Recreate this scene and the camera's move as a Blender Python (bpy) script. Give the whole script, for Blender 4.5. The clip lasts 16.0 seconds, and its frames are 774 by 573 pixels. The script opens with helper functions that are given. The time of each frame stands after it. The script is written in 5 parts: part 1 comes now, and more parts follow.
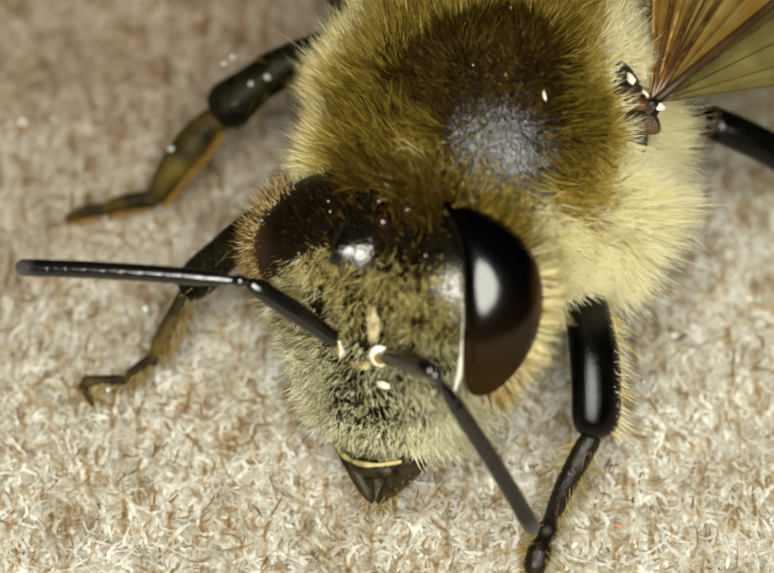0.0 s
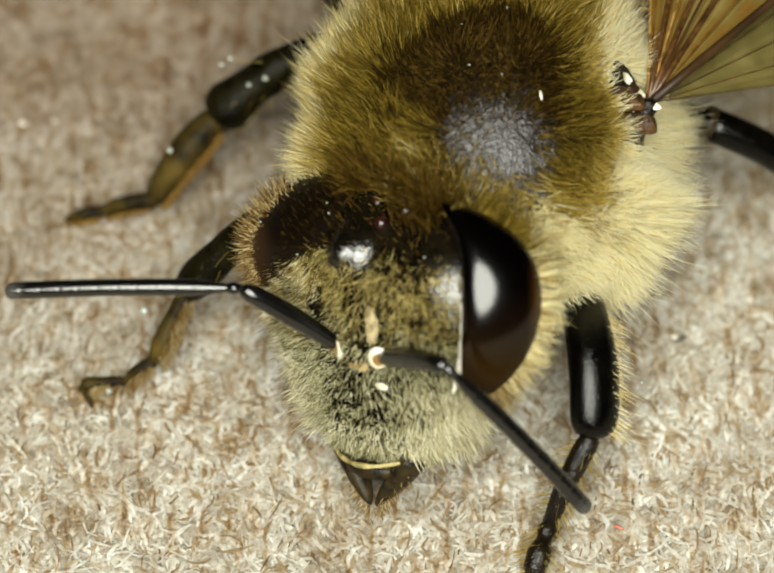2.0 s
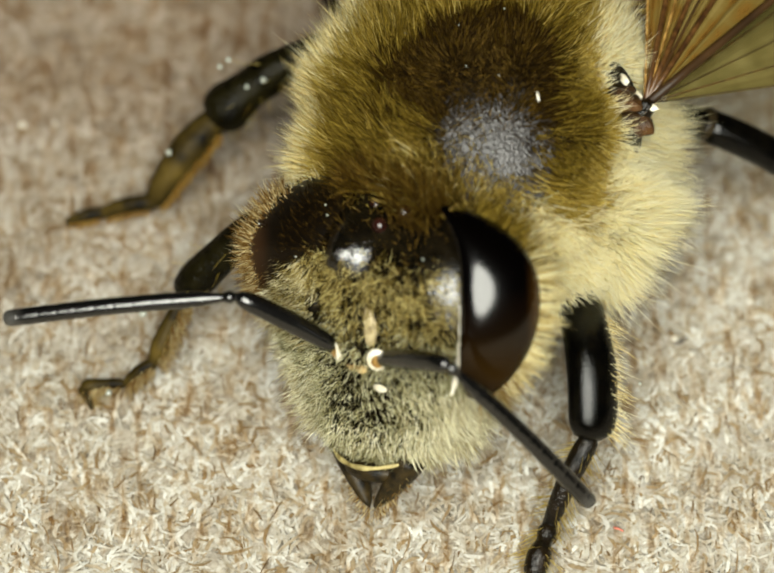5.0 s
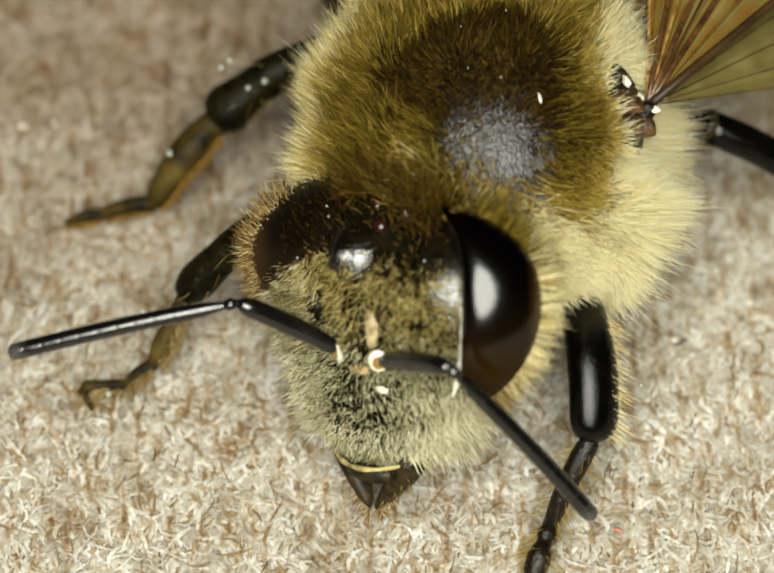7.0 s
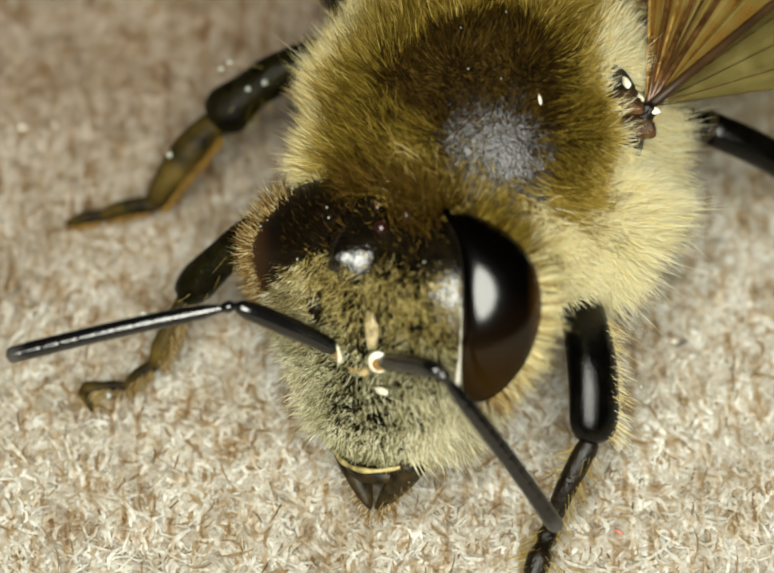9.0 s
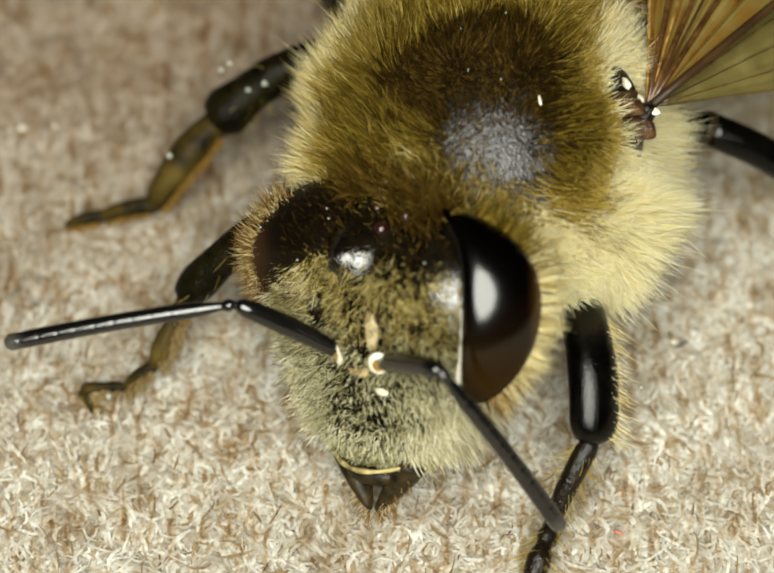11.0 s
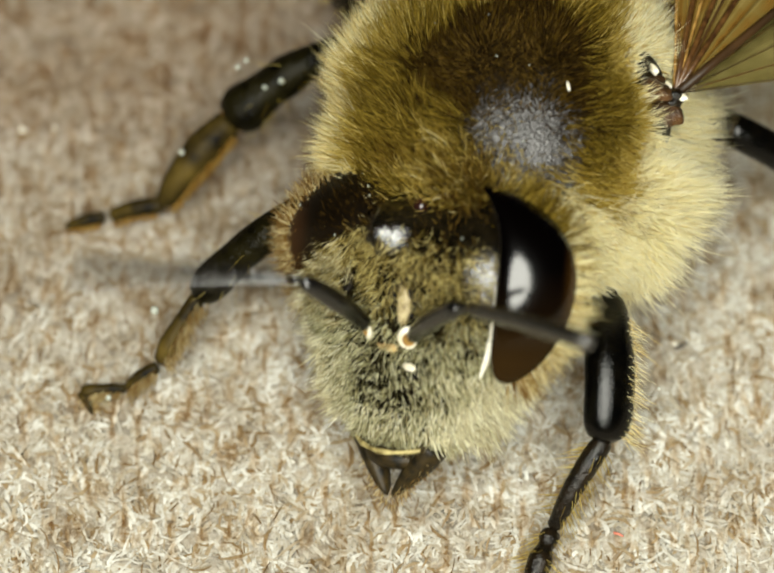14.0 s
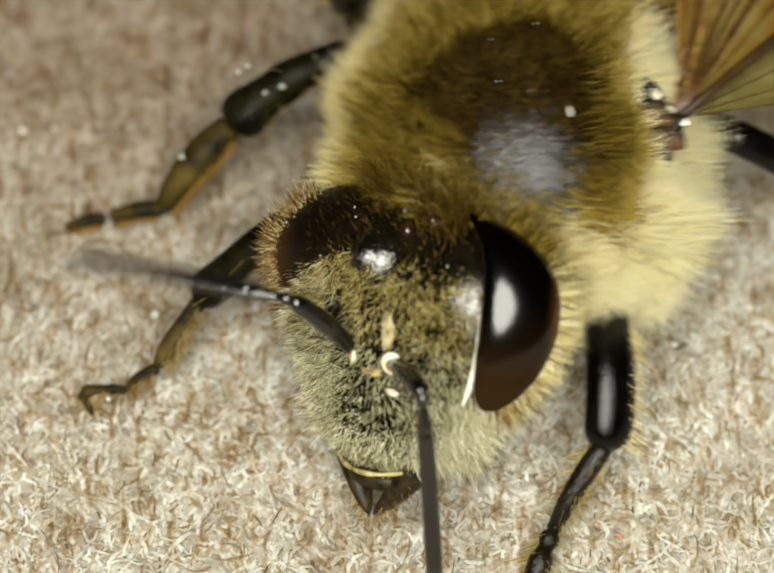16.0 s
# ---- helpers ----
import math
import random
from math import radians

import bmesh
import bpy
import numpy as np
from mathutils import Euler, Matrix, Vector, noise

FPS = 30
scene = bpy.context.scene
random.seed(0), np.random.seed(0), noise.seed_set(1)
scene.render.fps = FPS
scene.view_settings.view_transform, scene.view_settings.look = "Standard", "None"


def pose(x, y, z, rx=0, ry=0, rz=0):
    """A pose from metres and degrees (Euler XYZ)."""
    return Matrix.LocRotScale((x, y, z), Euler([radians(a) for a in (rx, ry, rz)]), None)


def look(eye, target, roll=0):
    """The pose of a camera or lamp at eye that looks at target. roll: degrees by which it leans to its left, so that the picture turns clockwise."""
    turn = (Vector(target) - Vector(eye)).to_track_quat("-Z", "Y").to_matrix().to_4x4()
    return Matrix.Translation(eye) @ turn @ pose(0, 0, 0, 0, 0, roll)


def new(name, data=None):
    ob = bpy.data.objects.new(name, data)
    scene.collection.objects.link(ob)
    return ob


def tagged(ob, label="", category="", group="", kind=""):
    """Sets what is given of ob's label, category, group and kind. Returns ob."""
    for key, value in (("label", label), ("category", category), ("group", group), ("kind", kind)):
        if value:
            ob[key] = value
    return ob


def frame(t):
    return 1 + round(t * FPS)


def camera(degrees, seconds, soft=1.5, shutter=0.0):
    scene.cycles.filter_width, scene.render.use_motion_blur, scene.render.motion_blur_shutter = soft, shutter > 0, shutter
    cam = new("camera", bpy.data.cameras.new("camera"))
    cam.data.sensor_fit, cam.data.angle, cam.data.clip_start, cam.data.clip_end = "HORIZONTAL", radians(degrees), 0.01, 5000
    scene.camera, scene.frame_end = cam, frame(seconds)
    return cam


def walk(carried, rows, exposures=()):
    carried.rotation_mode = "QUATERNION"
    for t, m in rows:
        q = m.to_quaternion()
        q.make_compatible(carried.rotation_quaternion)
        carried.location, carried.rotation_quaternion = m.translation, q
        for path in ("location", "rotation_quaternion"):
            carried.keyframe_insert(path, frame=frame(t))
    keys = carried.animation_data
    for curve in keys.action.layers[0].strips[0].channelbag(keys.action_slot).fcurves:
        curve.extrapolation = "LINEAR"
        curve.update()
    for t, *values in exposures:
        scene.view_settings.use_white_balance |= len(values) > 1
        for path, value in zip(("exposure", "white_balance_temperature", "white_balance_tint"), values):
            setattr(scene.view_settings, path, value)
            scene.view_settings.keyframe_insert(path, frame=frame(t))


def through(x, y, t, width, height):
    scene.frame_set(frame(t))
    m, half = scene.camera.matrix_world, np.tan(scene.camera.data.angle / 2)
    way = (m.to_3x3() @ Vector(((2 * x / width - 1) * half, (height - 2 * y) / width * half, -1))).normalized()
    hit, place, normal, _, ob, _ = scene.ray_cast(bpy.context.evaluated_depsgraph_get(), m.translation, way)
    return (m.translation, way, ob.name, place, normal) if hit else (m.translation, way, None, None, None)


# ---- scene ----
MM = 0.001
PICTURE_UP = Vector((0, 0.788, 0.616))
TO_LENS = Vector((0, -0.616, 0.788))
AIM = Vector((0, 0, 1.8))


def lens_row(t, rise):
    """The camera on its stand, which sinks by a hair's width in the whole take."""
    lift = PICTURE_UP * rise
    return (t, look((AIM + TO_LENS * 40 + lift) * MM, (AIM + lift) * MM))


cam = camera(12.1, 16.0, soft=2.0, shutter=0.9)
cam.data.dof.use_dof = True
cam.data.dof.focus_distance = 39.75 * MM
cam.data.dof.aperture_fstop = 150
walk(cam, [lens_row(*r) for r in ((0, -0.051), (2, -0.035), (4, -0.02), (7, 0), (9, 0.014), (12, 0.029), (14, 0.043), (16, 0.054))],
     exposures=[(0, 0.0), (16, 0.0)])

# ---- light: a soft lamp beside the lens and a dim grey sky ----
world = bpy.data.worlds.new("world")
scene.world = world
world.use_nodes = True
sky = world.node_tree.nodes.new("ShaderNodeTexSky")
sky.sky_type, sky.sun_disc = "NISHITA", False
sky.sun_elevation, sky.sun_rotation = radians(45), radians(200)
world.node_tree.links.new(sky.outputs[0], world.node_tree.nodes["Background"].inputs[0])
world.node_tree.nodes["Background"].inputs[1].default_value = 0.002

lamp_data = bpy.data.lights.new("diffused_lamp", "AREA")
lamp_data.shape, lamp_data.size, lamp_data.size_y = "ELLIPSE", 46 * MM, 52 * MM
lamp_data.energy, lamp_data.color = 0.1, (0.985, 0.985, 0.87)
lamp = new("diffused_lamp", lamp_data)
lamp.matrix_world = look(Vector((-2, -37, 46.5)) * MM, Vector((0, 0, 1)) * MM)


# ---- materials ----
def material(name, rough=0.5, metal=0.0):
    m = bpy.data.materials.new(name)
    m.use_nodes = True
    b = m.node_tree.nodes["Principled BSDF"]
    b.inputs["Roughness"].default_value, b.inputs["Metallic"].default_value = rough, metal
    return m, m.node_tree, b


def node(tree, kind, **values):
    n = tree.nodes.new(kind)
    for key, value in values.items():
        if key in n.inputs:
            n.inputs[key].default_value = value
    return n


def ramp(tree, source, stops):
    r = tree.nodes.new("ShaderNodeValToRGB")
    while len(r.color_ramp.elements) < len(stops):
        r.color_ramp.elements.new(0.5)
    for e, (p, c) in zip(r.color_ramp.elements, stops):
        e.position, e.color = p, (*c, 1)
    tree.links.new(source, r.inputs[0])
    return r.outputs[0]


def coords(tree):
    """Object coordinates, in millimetres."""
    c = tree.nodes.new("ShaderNodeTexCoord")
    s = tree.nodes.new("ShaderNodeVectorMath")
    s.operation = "SCALE"
    s.inputs["Scale"].default_value = 1000
    tree.links.new(c.outputs["Object"], s.inputs[0])
    return s.outputs[0]


def noisy(tree, vector, scale, detail=4.0, rough=0.55):
    n = node(tree, "ShaderNodeTexNoise", Scale=scale, Detail=detail, Roughness=rough)
    tree.links.new(vector, n.inputs["Vector"])
    return n.outputs["Fac"]


def bumped(tree, bsdf, height, strength, distance=0.02):
    b = node(tree, "ShaderNodeBump", Strength=strength, Distance=distance * MM)
    tree.links.new(height, b.inputs["Height"])
    tree.links.new(b.outputs[0], bsdf.inputs["Normal"])


def chitin(name, dark, light, rough=0.25, grain=9.0, bump=0.25, gloss=0.4, relief=0.01):
    m, tree, b = material(name, rough)
    v = coords(tree)
    tree.links.new(ramp(tree, noisy(tree, v, grain), ((0.35, dark), (0.75, light))), b.inputs["Base Color"])
    bumped(tree, b, noisy(tree, v, grain * 5, 3), bump, relief)
    b.inputs["Specular IOR Level"].default_value = gloss
    return m


def hair(name, stops, through=0.35, rough=0.45):
    """Hair: each one takes its own shade, and lets some light through."""
    m, tree, b = material(name, rough)
    b.inputs["Specular IOR Level"].default_value = 0.05
    g = tree.nodes.new("ShaderNodeNewGeometry")
    colour = ramp(tree, g.outputs["Random Per Island"], stops)
    tree.links.new(colour, b.inputs["Base Color"])
    t = tree.nodes.new("ShaderNodeBsdfTranslucent")
    tree.links.new(colour, t.inputs[0])
    mix = node(tree, "ShaderNodeMixShader", Fac=through)
    tree.links.new(b.outputs[0], mix.inputs[1])
    tree.links.new(t.outputs[0], mix.inputs[2])
    tree.links.new(mix.outputs[0], tree.nodes["Material Output"].inputs[0])
    return m


BLACK = chitin("black_chitin", (0.0006, 0.0006, 0.0005), (0.0025, 0.002, 0.0012), 0.1, 7, 0.5, 0.24, 0.012)
FEELER = chitin("satin_black_feeler", (0.003, 0.003, 0.0025), (0.004, 0.0036, 0.0025), 0.17, 9, 0.15, 0.8)
feeler_tree = FEELER.node_tree
feeler_along = feeler_tree.nodes.new("ShaderNodeSeparateXYZ")
feeler_tree.links.new(coords(feeler_tree), feeler_along.inputs[0])
feeler_reach = node(feeler_tree, "ShaderNodeMapRange")
feeler_reach.inputs["From Min"].default_value, feeler_reach.inputs["From Max"].default_value = 2.28, 2.45
feeler_tree.links.new(feeler_along.outputs[0], feeler_reach.inputs["Value"])
feeler_tree.links.new(ramp(feeler_tree, feeler_reach.outputs[0], ((0.0, (0.003, 0.0028, 0.0025)), (1.0, (0.04, 0.038, 0.034)))), feeler_tree.nodes["Principled BSDF"].inputs["Base Color"])
BROW = chitin("black_brow_chitin", (0.0015, 0.0012, 0.0007), (0.009, 0.0065, 0.003), 0.14, 5, 0.7, 0.65, 0.016)
brow_tree = BROW.node_tree
brow_gloss = None
# gloss raised at two spots and cut elsewhere, to place the brow's glints
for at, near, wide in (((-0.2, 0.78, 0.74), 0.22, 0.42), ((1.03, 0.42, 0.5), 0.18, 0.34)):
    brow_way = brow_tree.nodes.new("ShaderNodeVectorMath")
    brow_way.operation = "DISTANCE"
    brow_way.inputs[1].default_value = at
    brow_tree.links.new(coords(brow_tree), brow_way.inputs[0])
    gloss_mask = node(brow_tree, "ShaderNodeMapRange")
    gloss_mask.inputs["From Min"].default_value, gloss_mask.inputs["From Max"].default_value = near, wide
    gloss_mask.inputs["To Min"].default_value, gloss_mask.inputs["To Max"].default_value = 1.0, 0.07
    brow_tree.links.new(brow_way.outputs["Value"], gloss_mask.inputs["Value"])
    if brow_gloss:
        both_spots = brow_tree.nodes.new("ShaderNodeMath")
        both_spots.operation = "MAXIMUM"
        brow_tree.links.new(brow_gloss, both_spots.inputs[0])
        brow_tree.links.new(gloss_mask.outputs[0], both_spots.inputs[1])
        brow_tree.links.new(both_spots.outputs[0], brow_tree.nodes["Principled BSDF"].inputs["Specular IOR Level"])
    brow_gloss = gloss_mask.outputs[0]
OCELLUS = chitin("dark_red_ocellus", (0.006, 0.002, 0.0015), (0.03, 0.009, 0.006), 0.15, 9, 0.2, 0.5)
PITTED = chitin("pitted_black_chitin", (0.002, 0.002, 0.0015), (0.014, 0.008, 0.003), 0.2, 5, 1.0, 0.3, 0.02)
JAW = chitin("dark_jaw_chitin", (0.004, 0.003, 0.001), (0.04, 0.026, 0.008), 0.45, 9, 0.6, 0.2)
BROWN = chitin("brown_chitin", (0.025, 0.01, 0.003), (0.11, 0.05, 0.013), 0.32)
SKIN = chitin("amber_face_skin", (0.2, 0.11, 0.03), (0.62, 0.45, 0.2), 0.4, 12, 0.6)
AMBER = chitin("amber_chitin", (0.12, 0.06, 0.012), (0.42, 0.25, 0.07), 0.35)
YELLOW = chitin("dull_yellow_chitin", (0.12, 0.09, 0.025), (0.5, 0.42, 0.18), 0.5, 9, 0.8)
# pale colour stands in for light caught on the face's middle ridge
RIDGE = chitin("lit_ridge_chitin", (0.14, 0.1, 0.04), (0.5, 0.42, 0.24), 0.45, 9, 0.9)
KNOB = chitin("knobbly_dark_brown_chitin", (0.006, 0.003, 0.001), (0.12, 0.052, 0.012), 0.36, 4, 1.0, 0.4, 0.04)
UMBER = chitin("umber_vein_chitin", (0.016, 0.0075, 0.002), (0.055, 0.026, 0.008), 0.45, 1.2, 0.6, 0.25)
PEARL = chitin("pearl_white_chitin", (0.6, 0.55, 0.42), (0.88, 0.86, 0.78), 0.3, 12, 0.6)
CREAM = chitin("cream_chitin", (0.5, 0.44, 0.3), (0.85, 0.82, 0.72), 0.25)
OLIVE = chitin("dark_olive_chitin", (0.0008, 0.0007, 0.0003), (0.011, 0.009, 0.0025), 0.22, 3, 1.0, 0.065, 0.03)
TAN = chitin("olive_brown_chitin", (0.0015, 0.0012, 0.0005), (0.075, 0.05, 0.01), 0.5, 2.2, 0.6, 0.07)
WHITE_FUR = hair("cream_white_hair", ((0.0, (0.86, 0.75, 0.4)), (0.3, (0.97, 0.92, 0.65)), (1.0, (0.99, 0.97, 0.8))), 0.6)
PALE_FUR = hair("pale_yellow_hair", ((0.0, (0.68, 0.5, 0.15)), (0.3, (0.92, 0.8, 0.4)), (1.0, (0.99, 0.96, 0.7))), 0.5)
TAN_FUR = hair("tan_hair", ((0.0, (0.2, 0.125, 0.018)), (0.5, (0.41, 0.29, 0.05)), (1.0, (0.68, 0.54, 0.17))))
GOLD_FUR = hair("golden_brown_fur", ((0.0, (0.05, 0.03, 0.003)), (0.5, (0.14, 0.09, 0.009)), (1.0, (0.32, 0.225, 0.036))), 0.25)
DISC_FUR = hair("umber_back_fur", ((0.0, (0.008, 0.004, 0.0004)), (0.6, (0.026, 0.0135, 0.001)), (1.0, (0.085, 0.048, 0.004))), 0.2, 0.7)
BROWN_FUR = hair("dark_brown_hair", ((0.0, (0.006, 0.0035, 0.0009)), (0.6, (0.028, 0.016, 0.0027)), (1.0, (0.17, 0.1, 0.0198))), 0.15, 0.65)
EYE_FUR = hair("blackish_eye_hair", ((0.0, (0.003, 0.0016, 0.00036)), (0.7, (0.012, 0.0065, 0.0009)), (1.0, (0.06, 0.033, 0.0054))), 0.1, 0.8)
FACE_FUR = hair("grey_tan_face_hair", ((0.0, (0.0364, 0.03003, 0.01092)), (0.45, (0.2912, 0.2593, 0.1092)), (1.0, (0.819, 0.7917, 0.5369))), 0.25)
FOREHEAD_FUR = hair("tan_forehead_hair", ((0.0, (0.0273, 0.01729, 0.00364)), (0.5, (0.2593, 0.1865, 0.04004)), (1.0, (0.7462, 0.637, 0.273))), 0.25)
CHEEK_FUR = hair("cream_cheek_hair", ((0.0, (0.4, 0.33, 0.162)), (0.5, (0.78, 0.73, 0.486)), (1.0, (0.97, 0.95, 0.765))), 0.35)
TEMPLE_FUR = hair("cream_temple_hair", ((0.0, (0.06, 0.042, 0.012)), (0.4, (0.4, 0.31, 0.12)), (1.0, (0.95, 0.9, 0.6))), 0.35)
RIM_FUR = hair("pale_fringe_hair", ((0.0, (0.34, 0.22, 0.054)), (0.3, (0.74, 0.62, 0.27)), (1.0, (0.96, 0.93, 0.648))), 0.4)
CROWN_FUR = hair("golden_brown_hair", ((0.0, (0.01, 0.005, 0.0007)), (0.6, (0.06, 0.031, 0.0033)), (1.0, (0.23, 0.138, 0.022))), 0.3)
AMBER_FUR = hair("amber_leg_fringe", ((0.0, (0.14, 0.06, 0.008)), (0.5, (0.4, 0.21, 0.032)), (1.0, (0.7, 0.5, 0.15))), 0.5)
RUST_FUR = hair("rusty_hair", ((0.0, (0.12, 0.055, 0.012)), (0.45, (0.31, 0.18, 0.05)), (0.75, (0.55, 0.42, 0.18)), (1.0, (0.84, 0.74, 0.44))), 0.4)


def eye_material(name, rough, dark, light, gloss, foot, inner, outer, margin):
    """Faceted lacquer whose pigment turns from black to brown towards the lower end and the outer margin, and whose
    gloss is cut below to dim the mirrored ground.
    """
    m, tree, b = material(name, rough)
    v = coords(tree)
    part = tree.nodes.new("ShaderNodeSeparateXYZ")
    tree.links.new(v, part.inputs[0])
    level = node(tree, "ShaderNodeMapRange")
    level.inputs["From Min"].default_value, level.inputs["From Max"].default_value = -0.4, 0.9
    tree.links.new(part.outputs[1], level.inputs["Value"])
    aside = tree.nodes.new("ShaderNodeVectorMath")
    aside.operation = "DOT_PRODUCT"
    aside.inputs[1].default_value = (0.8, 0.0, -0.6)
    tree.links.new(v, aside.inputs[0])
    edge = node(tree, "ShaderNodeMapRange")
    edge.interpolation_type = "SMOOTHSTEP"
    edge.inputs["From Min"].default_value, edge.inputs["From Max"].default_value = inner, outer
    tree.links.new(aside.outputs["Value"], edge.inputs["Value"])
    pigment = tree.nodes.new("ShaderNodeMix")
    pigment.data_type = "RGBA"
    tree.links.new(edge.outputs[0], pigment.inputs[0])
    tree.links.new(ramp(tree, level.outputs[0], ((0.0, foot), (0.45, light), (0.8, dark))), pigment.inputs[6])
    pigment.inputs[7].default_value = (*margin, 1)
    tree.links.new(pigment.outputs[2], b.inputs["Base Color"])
    # gloss lowered towards the foot, so the lower eye mirrors less of the ground
    gloss_mask = node(tree, "ShaderNodeMapRange")
    gloss_mask.inputs["To Min"].default_value, gloss_mask.inputs["To Max"].default_value = 0.1 * gloss, gloss
    gloss_mask.inputs["From Min"].default_value, gloss_mask.inputs["From Max"].default_value = 0.1, 0.55
    tree.links.new(level.outputs[0], gloss_mask.inputs["Value"])
    tree.links.new(gloss_mask.outputs[0], b.inputs["Specular IOR Level"])
    cell = node(tree, "ShaderNodeTexVoronoi", Scale=38.0)
    tree.links.new(v, cell.inputs["Vector"])
    bumped(tree, b, cell.outputs["Distance"], 0.12, 0.005)
    return m


def membrane_material(name, stops, body, pleats=17.0):
    """Thin amber skin, pleated along its length from the wing's root."""
    m, tree, b = material(name, 0.3)
    v = coords(tree)
    along = tree.nodes.new("ShaderNodeVectorMath")
    along.operation = "NORMALIZE"
    tree.links.new(v, along.inputs[0])
    pleat = noisy(tree, along.outputs[0], pleats, 3, 0.6)
    blot = noisy(tree, v, 2.2, 4, 0.6)
    both = tree.nodes.new("ShaderNodeMath")
    both.operation = "MULTIPLY_ADD"
    both.inputs[1].default_value, both.inputs[2].default_value = 0.45, 0.0
    tree.links.new(blot, both.inputs[0])
    half = tree.nodes.new("ShaderNodeMath")
    half.operation = "MULTIPLY_ADD"
    half.inputs[1].default_value = 0.55
    tree.links.new(pleat, half.inputs[0])
    tree.links.new(both.outputs[0], half.inputs[2])
    tree.links.new(ramp(tree, half.outputs[0], stops), b.inputs["Base Color"])
    bumped(tree, b, pleat, 0.04 * pleats, 0.05)
    clear = tree.nodes.new("ShaderNodeBsdfTransparent")
    clear.inputs[0].default_value = (0.85, 0.78, 0.55, 1)
    mix = node(tree, "ShaderNodeMixShader", Fac=body)
    tree.links.new(clear.outputs[0], mix.inputs[1])
    tree.links.new(b.outputs[0], mix.inputs[2])
    tree.links.new(mix.outputs[0], tree.nodes["Material Output"].inputs[0])
    return m


def falloff_and_mottle(tree, v):
    """Light's fall-off painted as a darker far side, times brown streaks, blotches and specks."""
    spot = tree.nodes.new("ShaderNodeVectorMath")
    spot.operation = "DISTANCE"
    warp = node(tree, "ShaderNodeTexNoise", Scale=0.5, Detail=4.0)
    tree.links.new(v, warp.inputs["Vector"])
    push = tree.nodes.new("ShaderNodeVectorMath")
    push.operation = "MULTIPLY_ADD"
    push.inputs[1].default_value = (5, 5, 0)
    tree.links.new(warp.outputs["Color"], push.inputs[0])
    tree.links.new(v, push.inputs[2])
    tree.links.new(push.outputs[0], spot.inputs[0])
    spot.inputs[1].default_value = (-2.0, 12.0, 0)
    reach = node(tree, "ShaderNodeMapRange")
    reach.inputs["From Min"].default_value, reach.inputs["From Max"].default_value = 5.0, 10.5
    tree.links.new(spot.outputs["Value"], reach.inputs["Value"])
    # dark tint at the far side, standing in for weaker light there
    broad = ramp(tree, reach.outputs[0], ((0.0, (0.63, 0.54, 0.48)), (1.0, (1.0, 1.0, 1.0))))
    squash = tree.nodes.new("ShaderNodeVectorMath")
    squash.operation = "MULTIPLY"
    squash.inputs[1].default_value = (7.0, 1.8, 1.0)
    tree.links.new(v, squash.inputs[0])
    streak = ramp(tree, noisy(tree, squash.outputs[0], 1.0, 3, 0.6), ((0.3, (0.5, 0.35, 0.2)), (0.4, (0.82, 0.72, 0.6)), (0.5, (1.0, 1.0, 1.0))))
    blotch = ramp(tree, noisy(tree, v, 0.9, 5, 0.7), ((0.36, (0.7, 0.635, 0.555)), (0.47, (0.92, 0.885, 0.85)), (0.62, (1.14, 1.14, 1.15))))
    brown = tree.nodes.new("ShaderNodeMix")
    brown.data_type, brown.blend_type = "RGBA", "MULTIPLY"
    brown.inputs[0].default_value = 1.0
    tree.links.new(blotch, brown.inputs[6])
    tree.links.new(streak, brown.inputs[7])
    speck = ramp(tree, noisy(tree, v, 13.0, 2, 0.6), ((0.36, (0.8, 0.75, 0.665)), (0.48, (0.98, 0.97, 0.96)), (0.62, (1.1, 1.1, 1.1))))
    flecked = tree.nodes.new("ShaderNodeMix")
    flecked.data_type, flecked.blend_type = "RGBA", "MULTIPLY"
    flecked.inputs[0].default_value = 1.0
    tree.links.new(brown.outputs[2], flecked.inputs[6])
    tree.links.new(speck, flecked.inputs[7])
    mottle = flecked.outputs[2]
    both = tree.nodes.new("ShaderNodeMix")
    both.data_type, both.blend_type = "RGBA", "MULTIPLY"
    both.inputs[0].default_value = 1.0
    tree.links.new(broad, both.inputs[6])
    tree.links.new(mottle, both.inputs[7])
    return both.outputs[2]


